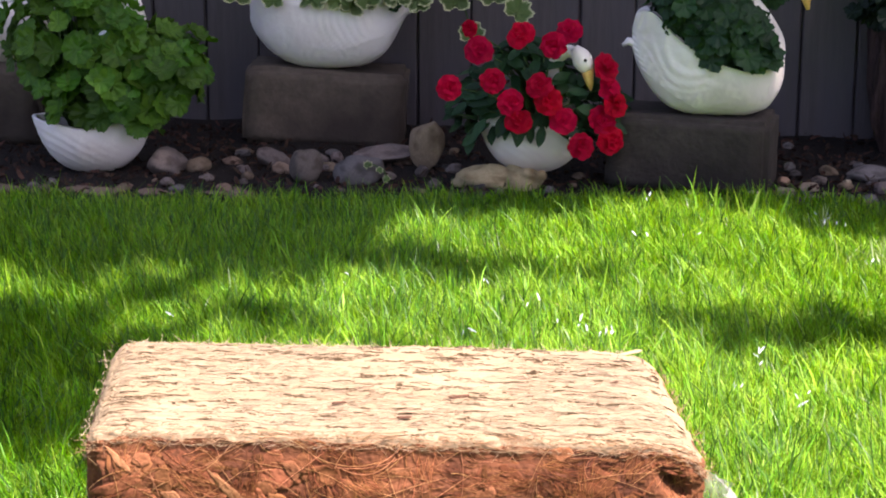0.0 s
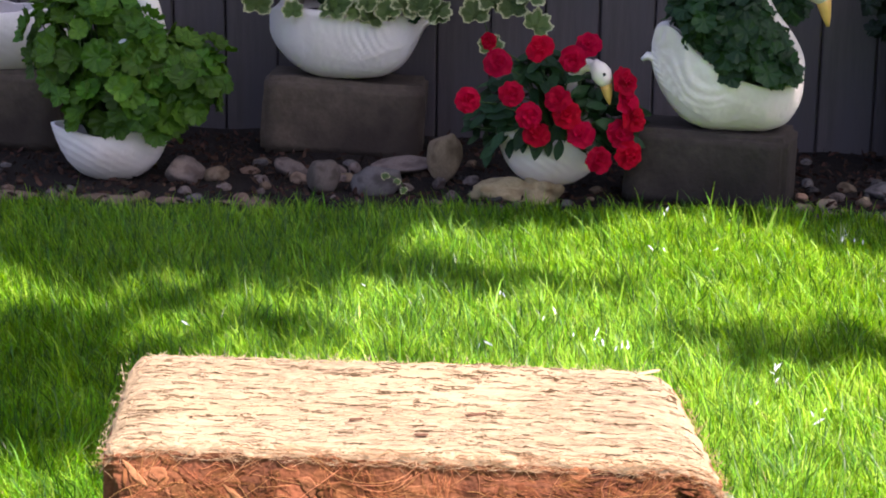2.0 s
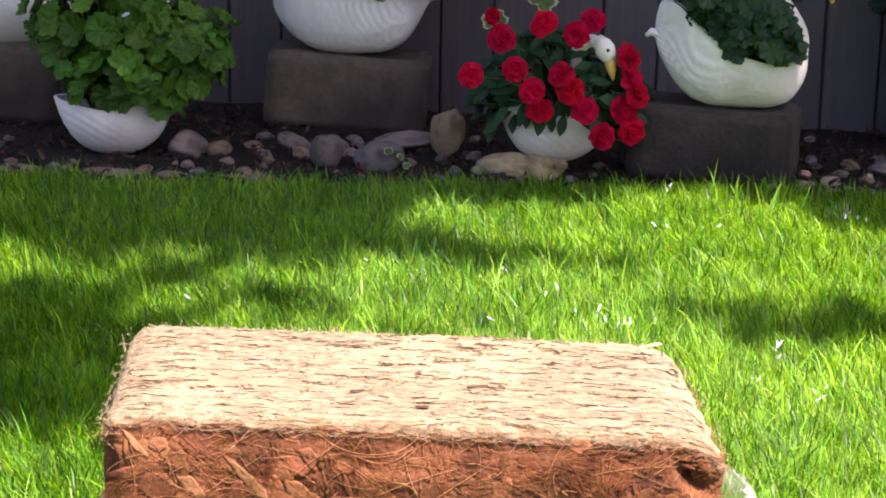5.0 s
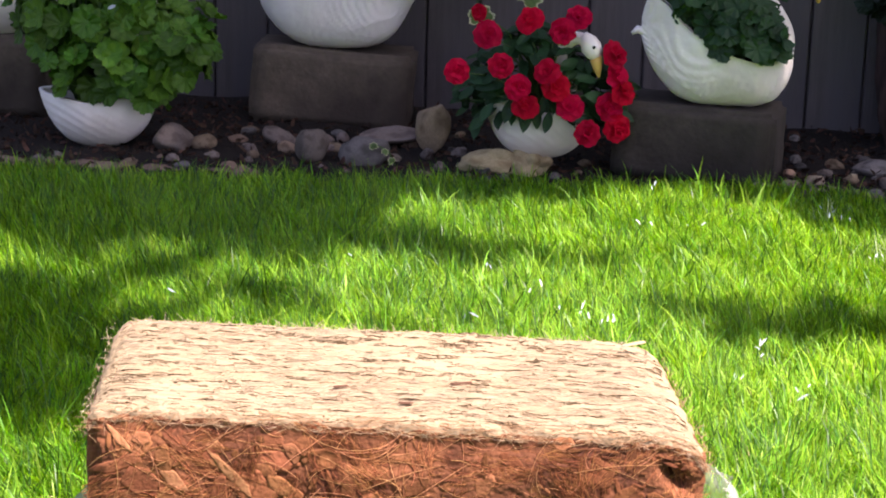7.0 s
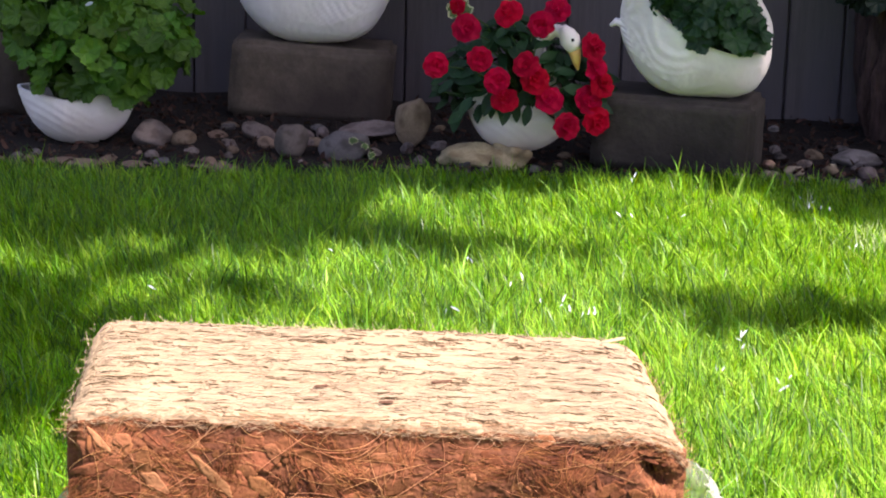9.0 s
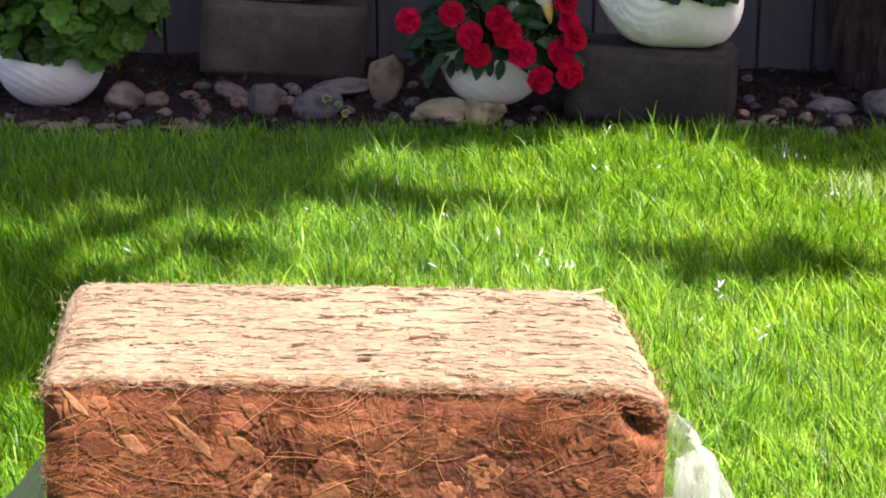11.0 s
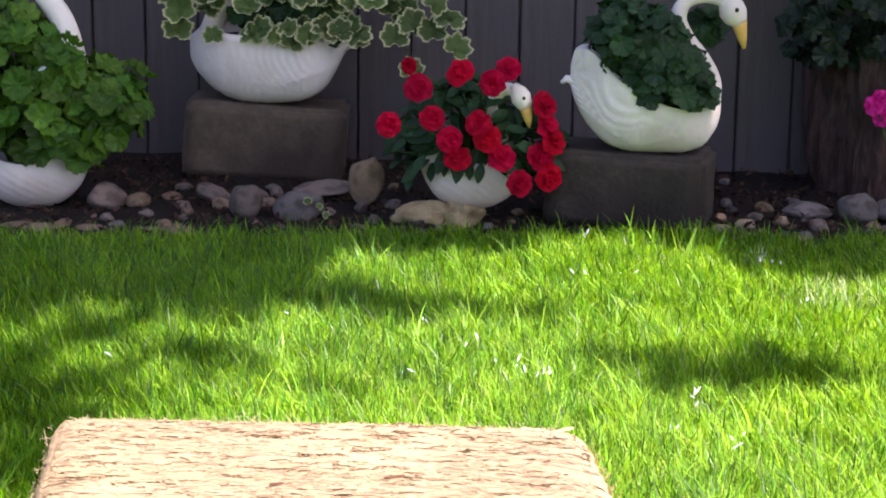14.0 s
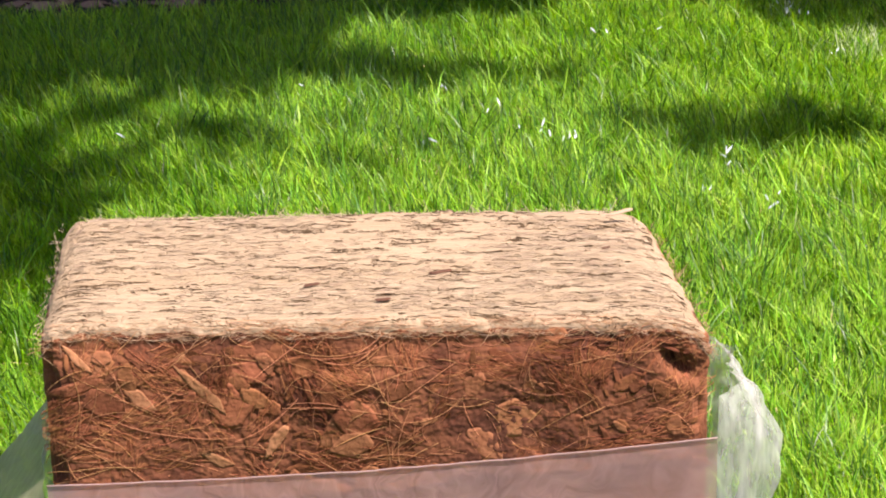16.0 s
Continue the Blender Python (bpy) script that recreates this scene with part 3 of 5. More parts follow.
def swan_hull(m, stations, neck, big, tail, wing, label):
    """A swan planter lofted along its length, facing +x. stations: x, keel height, rim height and half width, from tail to chest."""
    st = np.array(stations)
    nu, nv = 120, 56
    xs = st[0, 0] + (st[-1, 0] - st[0, 0]) * (0.5 - 0.5 * np.cos(np.linspace(0, math.pi, nu + 1)))
    keel, rim, half = (np.interp(xs, st[:, 0], st[:, k]) for k in (1, 2, 3))
    blur = np.array([1, 3, 5, 6, 5, 3, 1]) / 24
    for _ in range(4):
        keel, rim, half = (np.convolve(np.pad(c, 3, mode="edge"), blur, "valid") for c in (keel, rim, half))
    g = Geo()

    def shell(shrink, cut):
        v = []
        for i in range(nu + 1):
            for j in range(nv + 1):
                a = math.pi * j / nv
                e = math.sin(a) ** 0.85
                x, y = xs[i] * (1 - shrink * 0.6), half[i] * (1 - shrink) * math.copysign(abs(math.cos(a)) ** 0.72, math.cos(a))
                z = rim[i] - (rim[i] - keel[i]) * (1 - cut) * e
                if not shrink:
                    flow = z + 0.24 * x + 0.42 * max(0.0, -x) * -1
                    side = frac(abs(math.cos(a)) * 3) * frac((0.085 - x) / 0.05) * frac((rim[i] - z) / 0.012)
                    k = 0.0022 * side * math.sin(2 * math.pi * flow / 0.0115 + 2.0 * noise.noise((x * 16, z * 16, big)))
                    edge = z - wing[0] - wing[1] * x
                    k += 0.0055 * frac(edge / 0.004 + 0.5) * frac((0.02 - x) / 0.10) * frac(abs(math.cos(a)) * 2)
                    k += 0.0036 * noise.noise((x * 60, y * 60, z * 70)) * frac((x - 0.05) / 0.04) + 0.0012 * noise.noise((x * 130, y * 130, z * 130 + big))
                    y += math.copysign(k, y) if abs(y) > 1e-4 else 0
                    z += 0.6 * k * (1 - abs(math.cos(a)))
                v.append((x, y, z))
        return v

    w = nv + 1
    skin = [(i * w + j, (i + 1) * w + j, (i + 1) * w + j + 1, i * w + j + 1) for i in range(nu) for j in range(nv)]
    g.add(shell(0, 0), skin)
    o = len(g.v)
    g.add(shell(0.10, 0.12), [tuple(reversed(q)) for q in skin])
    for j in (0, nv):
        g.f += [(i * w + j, o + i * w + j, o + (i + 1) * w + j, (i + 1) * w + j) for i in range(nu)]
        g.m += [0] * nu
    closed = [i for i in range(nu) if xs[i] < st[0, 0] + 0.062]
    g.f += [(i * w, i * w + nv, (i + 1) * w + nv, (i + 1) * w) for i in closed]
    g.m += [0] * len(closed)
    pts = [Vector(p) for p in neck]
    fine = []
    for i in range(len(pts) - 1):
        p0, p1, p2, p3 = pts[max(i - 1, 0)], pts[i], pts[i + 1], pts[min(i + 2, len(pts) - 1)]
        for k in range(6):
            t = k / 6
            fine.append(0.5 * ((2 * p1) + (p2 - p0) * t + (2 * p0 - 5 * p1 + 4 * p2 - p3) * t * t + (3 * p1 - p0 - 3 * p2 + p3) * t ** 3))
    fine.append(pts[-1])
    g.tube(fine, [big * (0.029 - 0.012 * min(1, 1.5 * k / len(fine))) for k in range(len(fine))], 16)
    head = fine[-1]
    fwd = Vector((0.55, 0, -0.83)).normalized()
    g.tube([head - fwd * 0.030 * big + Vector((-0.008, 0, 0.004)), head - fwd * 0.018 * big, head + fwd * 0.002 * big, head + fwd * 0.022 * big, head + fwd * 0.036 * big, head + fwd * 0.046 * big],
           [0.010 * big, 0.025 * big, 0.033 * big, 0.031 * big, 0.023 * big, 0.016 * big], 16)
    ob = new("swan_planter", g.mesh("swan_planter", WHITE))
    ob.matrix_basis = m
    tagged(ob, label, "planter", "swan-shaped planters in the bed")
    bk = Vector((0.22, 0, -0.97)).normalized()
    c = head + fwd * 0.038 * big
    bill = Geo().tube([c, c + bk * 0.02 * big, c + bk * 0.045 * big, c + bk * 0.068 * big], [0.0195 * big, 0.016 * big, 0.011 * big, 0.004 * big], 12)
    part("beak", bill.mesh("beak", BEAK), ob, "yellow painted beak")
    ring = [head + fwd * 0.036 * big + big * 0.0205 * Vector((math.cos(q) * 0.83, math.sin(q), math.cos(q) * 0.55)) for q in np.linspace(-2.2, 2.2, 12)]
    part("bill_line", Geo().tube(ring, [0.0012] * 12, 6).mesh("bill_line", BLACK), ob, "black painted line above the beak")
    for sy in (-1, 1):
        e = head + fwd * 0.008 * big + Vector((0.006, sy * 0.030 * big, 0.006))
        part("eye", Geo().ball(e, 0.0058 * big, 8, 6).mesh("eye", BLACK), ob, "black painted eye")
    curl = Geo().tube(tail, [0.013, 0.0115, 0.009, 0.004], 10, flat=1.4)
    part("tail_tip", curl.mesh("tail_tip", WHITE), ob, "small curled tail tip")
    n = 24
    mid, level = 0.5 * (st[0, 0] + st[-1, 0]) + 0.02, float(np.interp(0.04, st[:, 0], st[:, 2])) - 0.018
    bed = [(mid + 0.36 * (st[-1, 0] - st[0, 0]) * math.cos(2 * math.pi * k / n), 0.8 * st[:, 3].max() * math.sin(2 * math.pi * k / n), level) for k in range(n)]
    part("potting_soil", Geo().add(bed + [(mid, 0, level + 0.008)], [(k, (k + 1) % n, n) for k in range(n)]).mesh("potting_soil", SOIL), ob, "dark potting soil")
    return ob


# large swan on the block at the lawn's edge
swan_hull(pose(0.398, 3.545, 0.170, 0, 0, 0),
          [(-0.168, 0.150, 0.185, 0.004), (-0.160, 0.118, 0.226, 0.018), (-0.146, 0.088, 0.234, 0.030), (-0.124, 0.054, 0.236, 0.048), (-0.105, 0.033, 0.216, 0.062), (-0.082, 0.014, 0.190, 0.076),
           (-0.036, 0.000, 0.156, 0.094), (0.03, 0.000, 0.124, 0.102), (0.09, 0.000, 0.108, 0.096), (0.135, 0.014, 0.112, 0.066), (0.158, 0.044, 0.132, 0.042), (0.170, 0.072, 0.130, 0.018), (0.173, 0.092, 0.115, 0.003)],
          [(0.143, 0, 0.095), (0.148, 0, 0.155), (0.124, 0, 0.207), (0.088, 0, 0.256), (0.070, 0, 0.302), (0.084, 0, 0.338), (0.125, 0, 0.352), (0.163, 0, 0.345), (0.186, 0, 0.326)],
          0.92, [(-0.140, 0, 0.146), (-0.160, 0, 0.156), (-0.177, 0, 0.161), (-0.189, 0, 0.151)], (-0.002, -0.62),
          "white painted swan planter with yellow beak on a concrete block")
# swan facing the other way on the block by the fence
swan_hull(pose(-0.515, 3.965, 0.192, 0, 0, 180),
          [(-0.216, 0.146, 0.160, 0.004), (-0.194, 0.118, 0.172, 0.030), (-0.180, 0.082, 0.176, 0.054), (-0.150, 0.034, 0.178, 0.082), (-0.10, 0.006, 0.179, 0.104), (-0.02, 0.000, 0.179, 0.115),
           (0.06, 0.003, 0.180, 0.112), (0.110, 0.024, 0.186, 0.094), (0.145, 0.052, 0.186, 0.072), (0.170, 0.082, 0.176, 0.044), (0.184, 0.112, 0.158, 0.004)],
          [(0.135, 0, 0.09), (0.140, 0, 0.145), (0.120, 0, 0.205), (0.089, 0, 0.262), (0.068, 0, 0.33), (0.09, 0, 0.385), (0.14, 0, 0.395), (0.18, 0, 0.37)],
          1.12, [(-0.190, 0, 0.138), (-0.208, 0, 0.146), (-0.222, 0, 0.150), (-0.236, 0, 0.146)], (0.030, -0.35),
          "chalky white swan planter with trailing variegated geranium")
# small swan on the yellow stone
swan_planter(pose(-0.004, 3.53, 0.040, 0, 6, 0), 0.262, 0.175, 0.112,
             [(0.075, 0, 0.08), (0.085, 0, 0.13), (0.050, -0.01, 0.19), (0.030, -0.03, 0.245), (0.060, -0.06, 0.286), (0.092, -0.08, 0.278)],
             0.2, "small white swan planter overgrown by red impatiens", 0.1, 0.72)
# swan on the ground with the bright geranium
swan_planter(pose(-1.02, 3.60, 0.005, 0, 0, -6), 0.285, 0.21, 0.112,
             [(0.10, 0, 0.09), (0.112, 0, 0.16), (0.118, 0, 0.30), (0.108, 0, 0.37), (0.086, 0, 0.438), (0.045, 0, 0.497), (0.012, 0, 0.57), (0.02, 0, 0.65), (0.07, 0, 0.69), (0.11, 0, 0.67)],
             0.1, "white swan planter standing on the ground before the fence", 0.25, 1.1)
# swan half hidden at the end of the row
swan_planter(pose(-1.36, 3.93, 0.200, 0, 0, 0), 0.37, 0.22, 0.150,
             [(0.13, 0, 0.12), (0.15, 0, 0.17), (0.11, 0, 0.24), (0.07, 0, 0.30), (0.08, 0, 0.37), (0.13, 0, 0.40), (0.18, 0, 0.38)],
             0.3, "white swan planter on a block, half hidden by leaves", 0.15)


# ---- plants ----
def leaf_mesh(name, material, lobes, depth, cup, seed, notch=0.35, aspect=1.0):
    """A round scalloped leaf of unit width lying in xy, stalk at the notch (-y), with a rim value for its margin."""
    r = random.Random(seed)
    n = 48
    v, rim = [(0, -0.12, 0)], [0.0]
    for ring in (0.4, 0.72, 0.88, 1.0):
        for i in range(n):
            a = 2 * math.pi * i / n - math.pi / 2
            away = min(i, n - i) / n
            rad = 0.5 * (1 + depth * ring * abs(math.sin(lobes * a / 2 + 0.3)) - depth * 0.5 + 0.06 * ring * math.sin(2.6 * lobes * a)) * (1 - notch * math.exp(-(away * 14) ** 2))
            x, y = ring * rad * math.cos(a) * aspect, ring * rad * math.sin(a)
            z = cup * (ring * rad) ** 2 * 2.0 + 0.05 * ring * math.sin(3 * a + seed) + 0.035 * ring * math.sin(lobes * a) + r.uniform(-0.012, 0.012)
            v.append((x, y, z))
            rim.append(ring)
    f = [(0, 1 + i, 1 + (i + 1) % n) for i in range(n)]
    f += [(1 + k * n + i, 1 + (k + 1) * n + i, 1 + (k + 1) * n + (i + 1) % n, 1 + k * n + (i + 1) % n) for k in range(3) for i in range(n)]
    me = Geo().add(v, f).mesh(name, material)
    at = me.attributes.new("rim", "FLOAT", "POINT")
    at.data.foreach_set("value", rim)
    return me


def long_leaf(name, material, seed):
    n = 9
    v, f = [], []
    for i in range(n):
        t = i / (n - 1)
        w = 0.24 * math.sin(math.pi * min(1, t * 0.97 + 0.03)) ** 0.8
        z = -0.25 * t * t
        v += [(-w, t, z + 0.05), (0, t, z), (w, t, z + 0.05)]
    for i in range(n - 1):
        for k in (0, 1):
            f.append((3 * i + k, 3 * i + k + 1, 3 * i + k + 4, 3 * i + k + 3))
    return Geo().add(v, f).mesh(name, material)


def flower_mesh(name, material, petals, seed, frill=0.10):
    """Rounded, ruffled petals overlapping round the middle, unit width, facing +z."""
    r = random.Random(seed)
    g = Geo()
    for k in range(petals + 3):
        inner = k >= petals
        a0 = 2 * math.pi * k / petals * (1.9 if inner else 1) + r.uniform(-0.2, 0.2)
        size, off = (0.17, 0.12) if inner else (0.27, 0.25)
        base = 0.13 if inner else 0.03 * (k % 3)
        n = 14
        v = [(off * math.cos(a0), off * math.sin(a0), base - 0.02)]
        for ring in (0.55, 1.0):
            for i in range(n):
                a = 2 * math.pi * i / n
                rad = size * ring * (1 - (0.22 * math.exp(-(min(abs(a), 2 * math.pi - abs(a)) * 2.6) ** 2) if ring == 1 else 0)) * r.uniform(0.94, 1.06)
                x, y = off + rad * math.cos(a), rad * 1.15 * math.sin(a)
                z = base + frill * ring * math.sin(3 * a + k * 1.7) + 0.28 * (x * x + y * y) * (1 if k % 2 else -0.5) + (0.14 * ring if inner else 0)
                v.append((x * math.cos(a0) - y * math.sin(a0), x * math.sin(a0) + y * math.cos(a0), z))
        f = [(0, 1 + i, 1 + (i + 1) % n) for i in range(n)] + [(1 + i, 1 + n + i, 1 + n + (i + 1) % n, 1 + (i + 1) % n) for i in range(n)]
        g.add(v, f)
    return g.mesh(name, material)


def facing(p, normal, spin, size):
    q = Vector(normal).to_track_quat("Z", "Y")
    return Matrix.Translation(p) @ q.to_matrix().to_4x4() @ Matrix.Rotation(spin, 4, "Z") @ Matrix.Scale(size, 4)


def bushy_plant(name, at, label, category, lobes, count, meshes, smin, smax, seed, lower=-0.75, droop=0.35, skip=None):
    """Leaves over the shells of several ellipsoids (centre, radii) relative to at, each on a stalk from the base."""
    r = random.Random(seed)
    plant = thing(name, at, label, category, "plants in the planters")
    lobes = [(Vector(c), rad) for c, rad in lobes]
    weights = [rad[0] * rad[2] for _, rad in lobes]
    stems = Geo()
    made, tries = 0, 0
    spots = []
    while made < count and tries < 40 * count:
        tries += 1
        c, rad = r.choices(lobes, weights)[0]
        d = Vector((r.gauss(0, 1), r.gauss(0, 1), r.gauss(0, 1))).normalized()
        if d.z < lower:
            continue
        k = r.uniform(0.50, 1.08) ** 0.6
        wob = 1 + 0.26 * noise.noise((d.x * 2.6 + seed, d.y * 2.6, d.z * 2.6))
        p = c + Vector((d.x * rad[0], d.y * rad[1], d.z * rad[2])) * k * wob
        if skip and skip(p):
            continue
        if any(o is not c and sum(((p[i] - o[i]) / q[i]) ** 2 for i in range(3)) < 0.45 for o, q in lobes):
            continue
        size = r.uniform(smin, smax)
        if any((p - s).length < 0.36 * smin for s in spots) and r.random() < 0.9:
            continue
        spots.append(p)
        nrm = Vector((d.x * 0.8 + r.uniform(-0.45, 0.45), d.y * 0.8 - 0.25 + r.uniform(-0.4, 0.4), d.z * 0.6 + droop + r.uniform(-0.2, 0.35)))
        part("leaf", r.choice(meshes), plant, m=facing(p, nrm, r.uniform(0, 6.28), size))
        if made % 2 == 0:
            foot = Vector((c.x * 0.5 + r.uniform(-0.03, 0.03), c.y * 0.5 + r.uniform(-0.03, 0.03), 0.0))
            stems.tube([foot, foot.lerp(p, 0.55) + Vector((0, 0, 0.02)), p], [0.0030, 0.0024, 0.0016], 5)
        made += 1
    tagged(part("stalk_tangle", stems.mesh("stalk_tangle", STEM), plant, "thin green stalks"), kind="stuff")
    return plant


GERANIUM = [leaf_mesh("geranium_leaf", LEAF, 9, 0.16, c, s) for s, c in ((1, 0.35), (2, -0.2), (3, 0.15))]
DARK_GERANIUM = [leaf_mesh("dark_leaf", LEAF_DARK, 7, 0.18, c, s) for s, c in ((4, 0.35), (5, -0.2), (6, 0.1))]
SHADED_LEAF = [leaf_mesh("shaded_leaf", LEAF_SHADED, 7, 0.18, c, s) for s, c in ((14, 0.35), (15, -0.2), (16, 0.1))]
CREAM_GERANIUM = [leaf_mesh("variegated_leaf", LEAF_CREAM, 7, 0.24, c, s, 0.5) for s, c in ((7, 0.3), (8, -0.25), (9, 0.1))]
IMPATIENS_LEAF = [long_leaf("impatiens_leaf", LEAF_DARK, s) for s in (1, 2)]
IMPATIENS = [flower_mesh("impatiens_flower", RED, 5, s, 0.06) for s in (1, 2, 3)]

bushy_plant("geranium", (-1.02, 3.60, 0.09), "bushy bright green geranium with round leaves, no flowers", "plant",
            [((-0.03, 0.0, 0.235), (0.150, 0.13, 0.145)), ((0.165, -0.02, 0.165), (0.112, 0.10, 0.100)), ((0.045, -0.05, 0.100), (0.150, 0.10, 0.095)), ((0.085, -0.07, 0.255), (0.055, 0.06, 0.060))], 370, GERANIUM, 0.046, 0.074, 11,
            skip=lambda p: p.z > 0.315 + 0.5 * max(0.0, 0.13 - p.x) and p.x > 0.04 and p.y < 0.05)
part("petal", long_leaf("petal", PETAL_GLINT, 3), bpy.data.objects["geranium"], "pale petal fallen on the leaves", facing((0.085, -0.17, 0.265), (0, -0.8, 0.6), 1.9, 0.020))


def by_neck(p):
    """Where leaves would cover the large swan's neck."""
    line = 0.156 - 0.62 * max(0.0, p.z - 0.04)
    return (p.z > 0.035 and p.x > line - 0.012 and p.y < 0.035) or (p.x < -0.055 and p.z < 0.090) or (p.x > 0.085 and p.z > 0.205)


bushy_plant("dark_geranium", (0.41, 3.545, 0.28), "dark green geranium with round leaves in a swan planter", "plant",
            [((-0.070, -0.02, 0.155), (0.070, 0.075, 0.080)), ((0.02, -0.04, 0.115), (0.100, 0.085, 0.110)), ((0.080, -0.070, 0.046), (0.066, 0.050, 0.045)), ((0.0, -0.070, 0.078), (0.060, 0.045, 0.050)), ((0.118, 0.06, 0.165), (0.036, 0.02, 0.034))],
            310, DARK_GERANIUM, 0.040, 0.060, 12, skip=by_neck)


def trailing_geranium():
    r = random.Random(21)
    plant = thing("variegated_geranium", (-0.515, 3.965, 0.30), "trailing geranium with cream-edged green leaves", "plant", "plants in the planters")
    stems = Geo()

    def clear(p):
        """Leaves keep off the swan's neck."""
        return not (p[2] > 0.03 and abs(p[0] + 0.135 - 0.56 * (p[2] - 0.04)) < 0.036)
    for k in range(9):
        end = Vector((-0.20 + 0.66 * k / 8 + r.uniform(-0.03, 0.03), -0.10 + r.uniform(-0.03, 0.03), 0.14 + r.uniform(-0.05, 0.06)))
        if k > 6:
            end.z = 0.08 + 0.05 * (8 - k)
        mid = Vector((end.x * 0.45, -0.03, 0.17 + r.uniform(0, 0.06)))
        foot = Vector((end.x * 0.2, 0, 0.0))
        stems.tube([foot, mid * 0.6 + Vector((0, 0, 0.03)), mid, (mid + end) / 2 + Vector((0, 0, 0.02)), end], [0.004, 0.0036, 0.003, 0.0026, 0.002], 6)
        for j in range(8):
            t = 0.15 + 0.85 * j / 7
            p = mid.lerp(end, t) if t > 0.3 else foot.lerp(mid, 0.4 + t * 2)
            p = p + Vector((r.uniform(-0.035, 0.035), r.uniform(-0.06, 0.02), r.uniform(-0.03, 0.06)))
            nrm = (r.uniform(-0.5, 0.5), -0.75 + r.uniform(-0.3, 0.3), 0.55 + r.uniform(-0.3, 0.3))
            m = facing(p, nrm, r.uniform(-0.9, 0.9), r.uniform(0.056, 0.084))
            if clear(p):
                part("leaf", r.choice(CREAM_GERANIUM), plant, m=m)
    for k in range(4, 18):
        part("leaf", CREAM_GERANIUM[k % 3], plant, m=facing((-0.10 + 0.29 * k / 14 + r.uniform(-0.01, 0.01), -0.105 + r.uniform(-0.02, 0.01), 0.070 + r.uniform(-0.012, 0.03)), (r.uniform(-0.3, 0.3), -0.75, 0.55), r.uniform(-0.8, 0.8), r.uniform(0.05, 0.075)))
    # dark leaves fill the gaps, so the shade in there is their colour
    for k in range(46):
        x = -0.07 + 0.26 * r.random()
        part("leaf", r.choice(DARK_GERANIUM), plant, m=facing((x, r.uniform(-0.085, 0.02), r.uniform(0.045, 0.14)), (r.uniform(-0.4, 0.4), -0.75, 0.5), r.uniform(0, 6), r.uniform(0.045, 0.07)), label="dark plain leaf, its colour standing in for the shaded gaps")
    for x, z, s in ((-0.19, 0.13, 0.075), (-0.195, 0.085, 0.072), (-0.11, 0.07, 0.05), (0.12, 0.075, 0.06), (0.37, -0.005, 0.06), (0.33, 0.075, 0.07), (0.42, 0.09, 0.07)):
        part("leaf", CREAM_GERANIUM[0], plant, m=facing((x, -0.115, z), (0.1, -0.85, 0.4), r.uniform(-0.5, 0.5), s))
    stems.tube([(0.33, -0.10, 0.09), (0.355, -0.115, 0.05), (0.37, -0.11, 0.0)], [0.002, 0.0018, 0.0015], 5)
    tagged(part("stalk_tangle", stems.mesh("stalk_tangle", STEM), plant, "thin green stalks"), kind="stuff")


trailing_geranium()


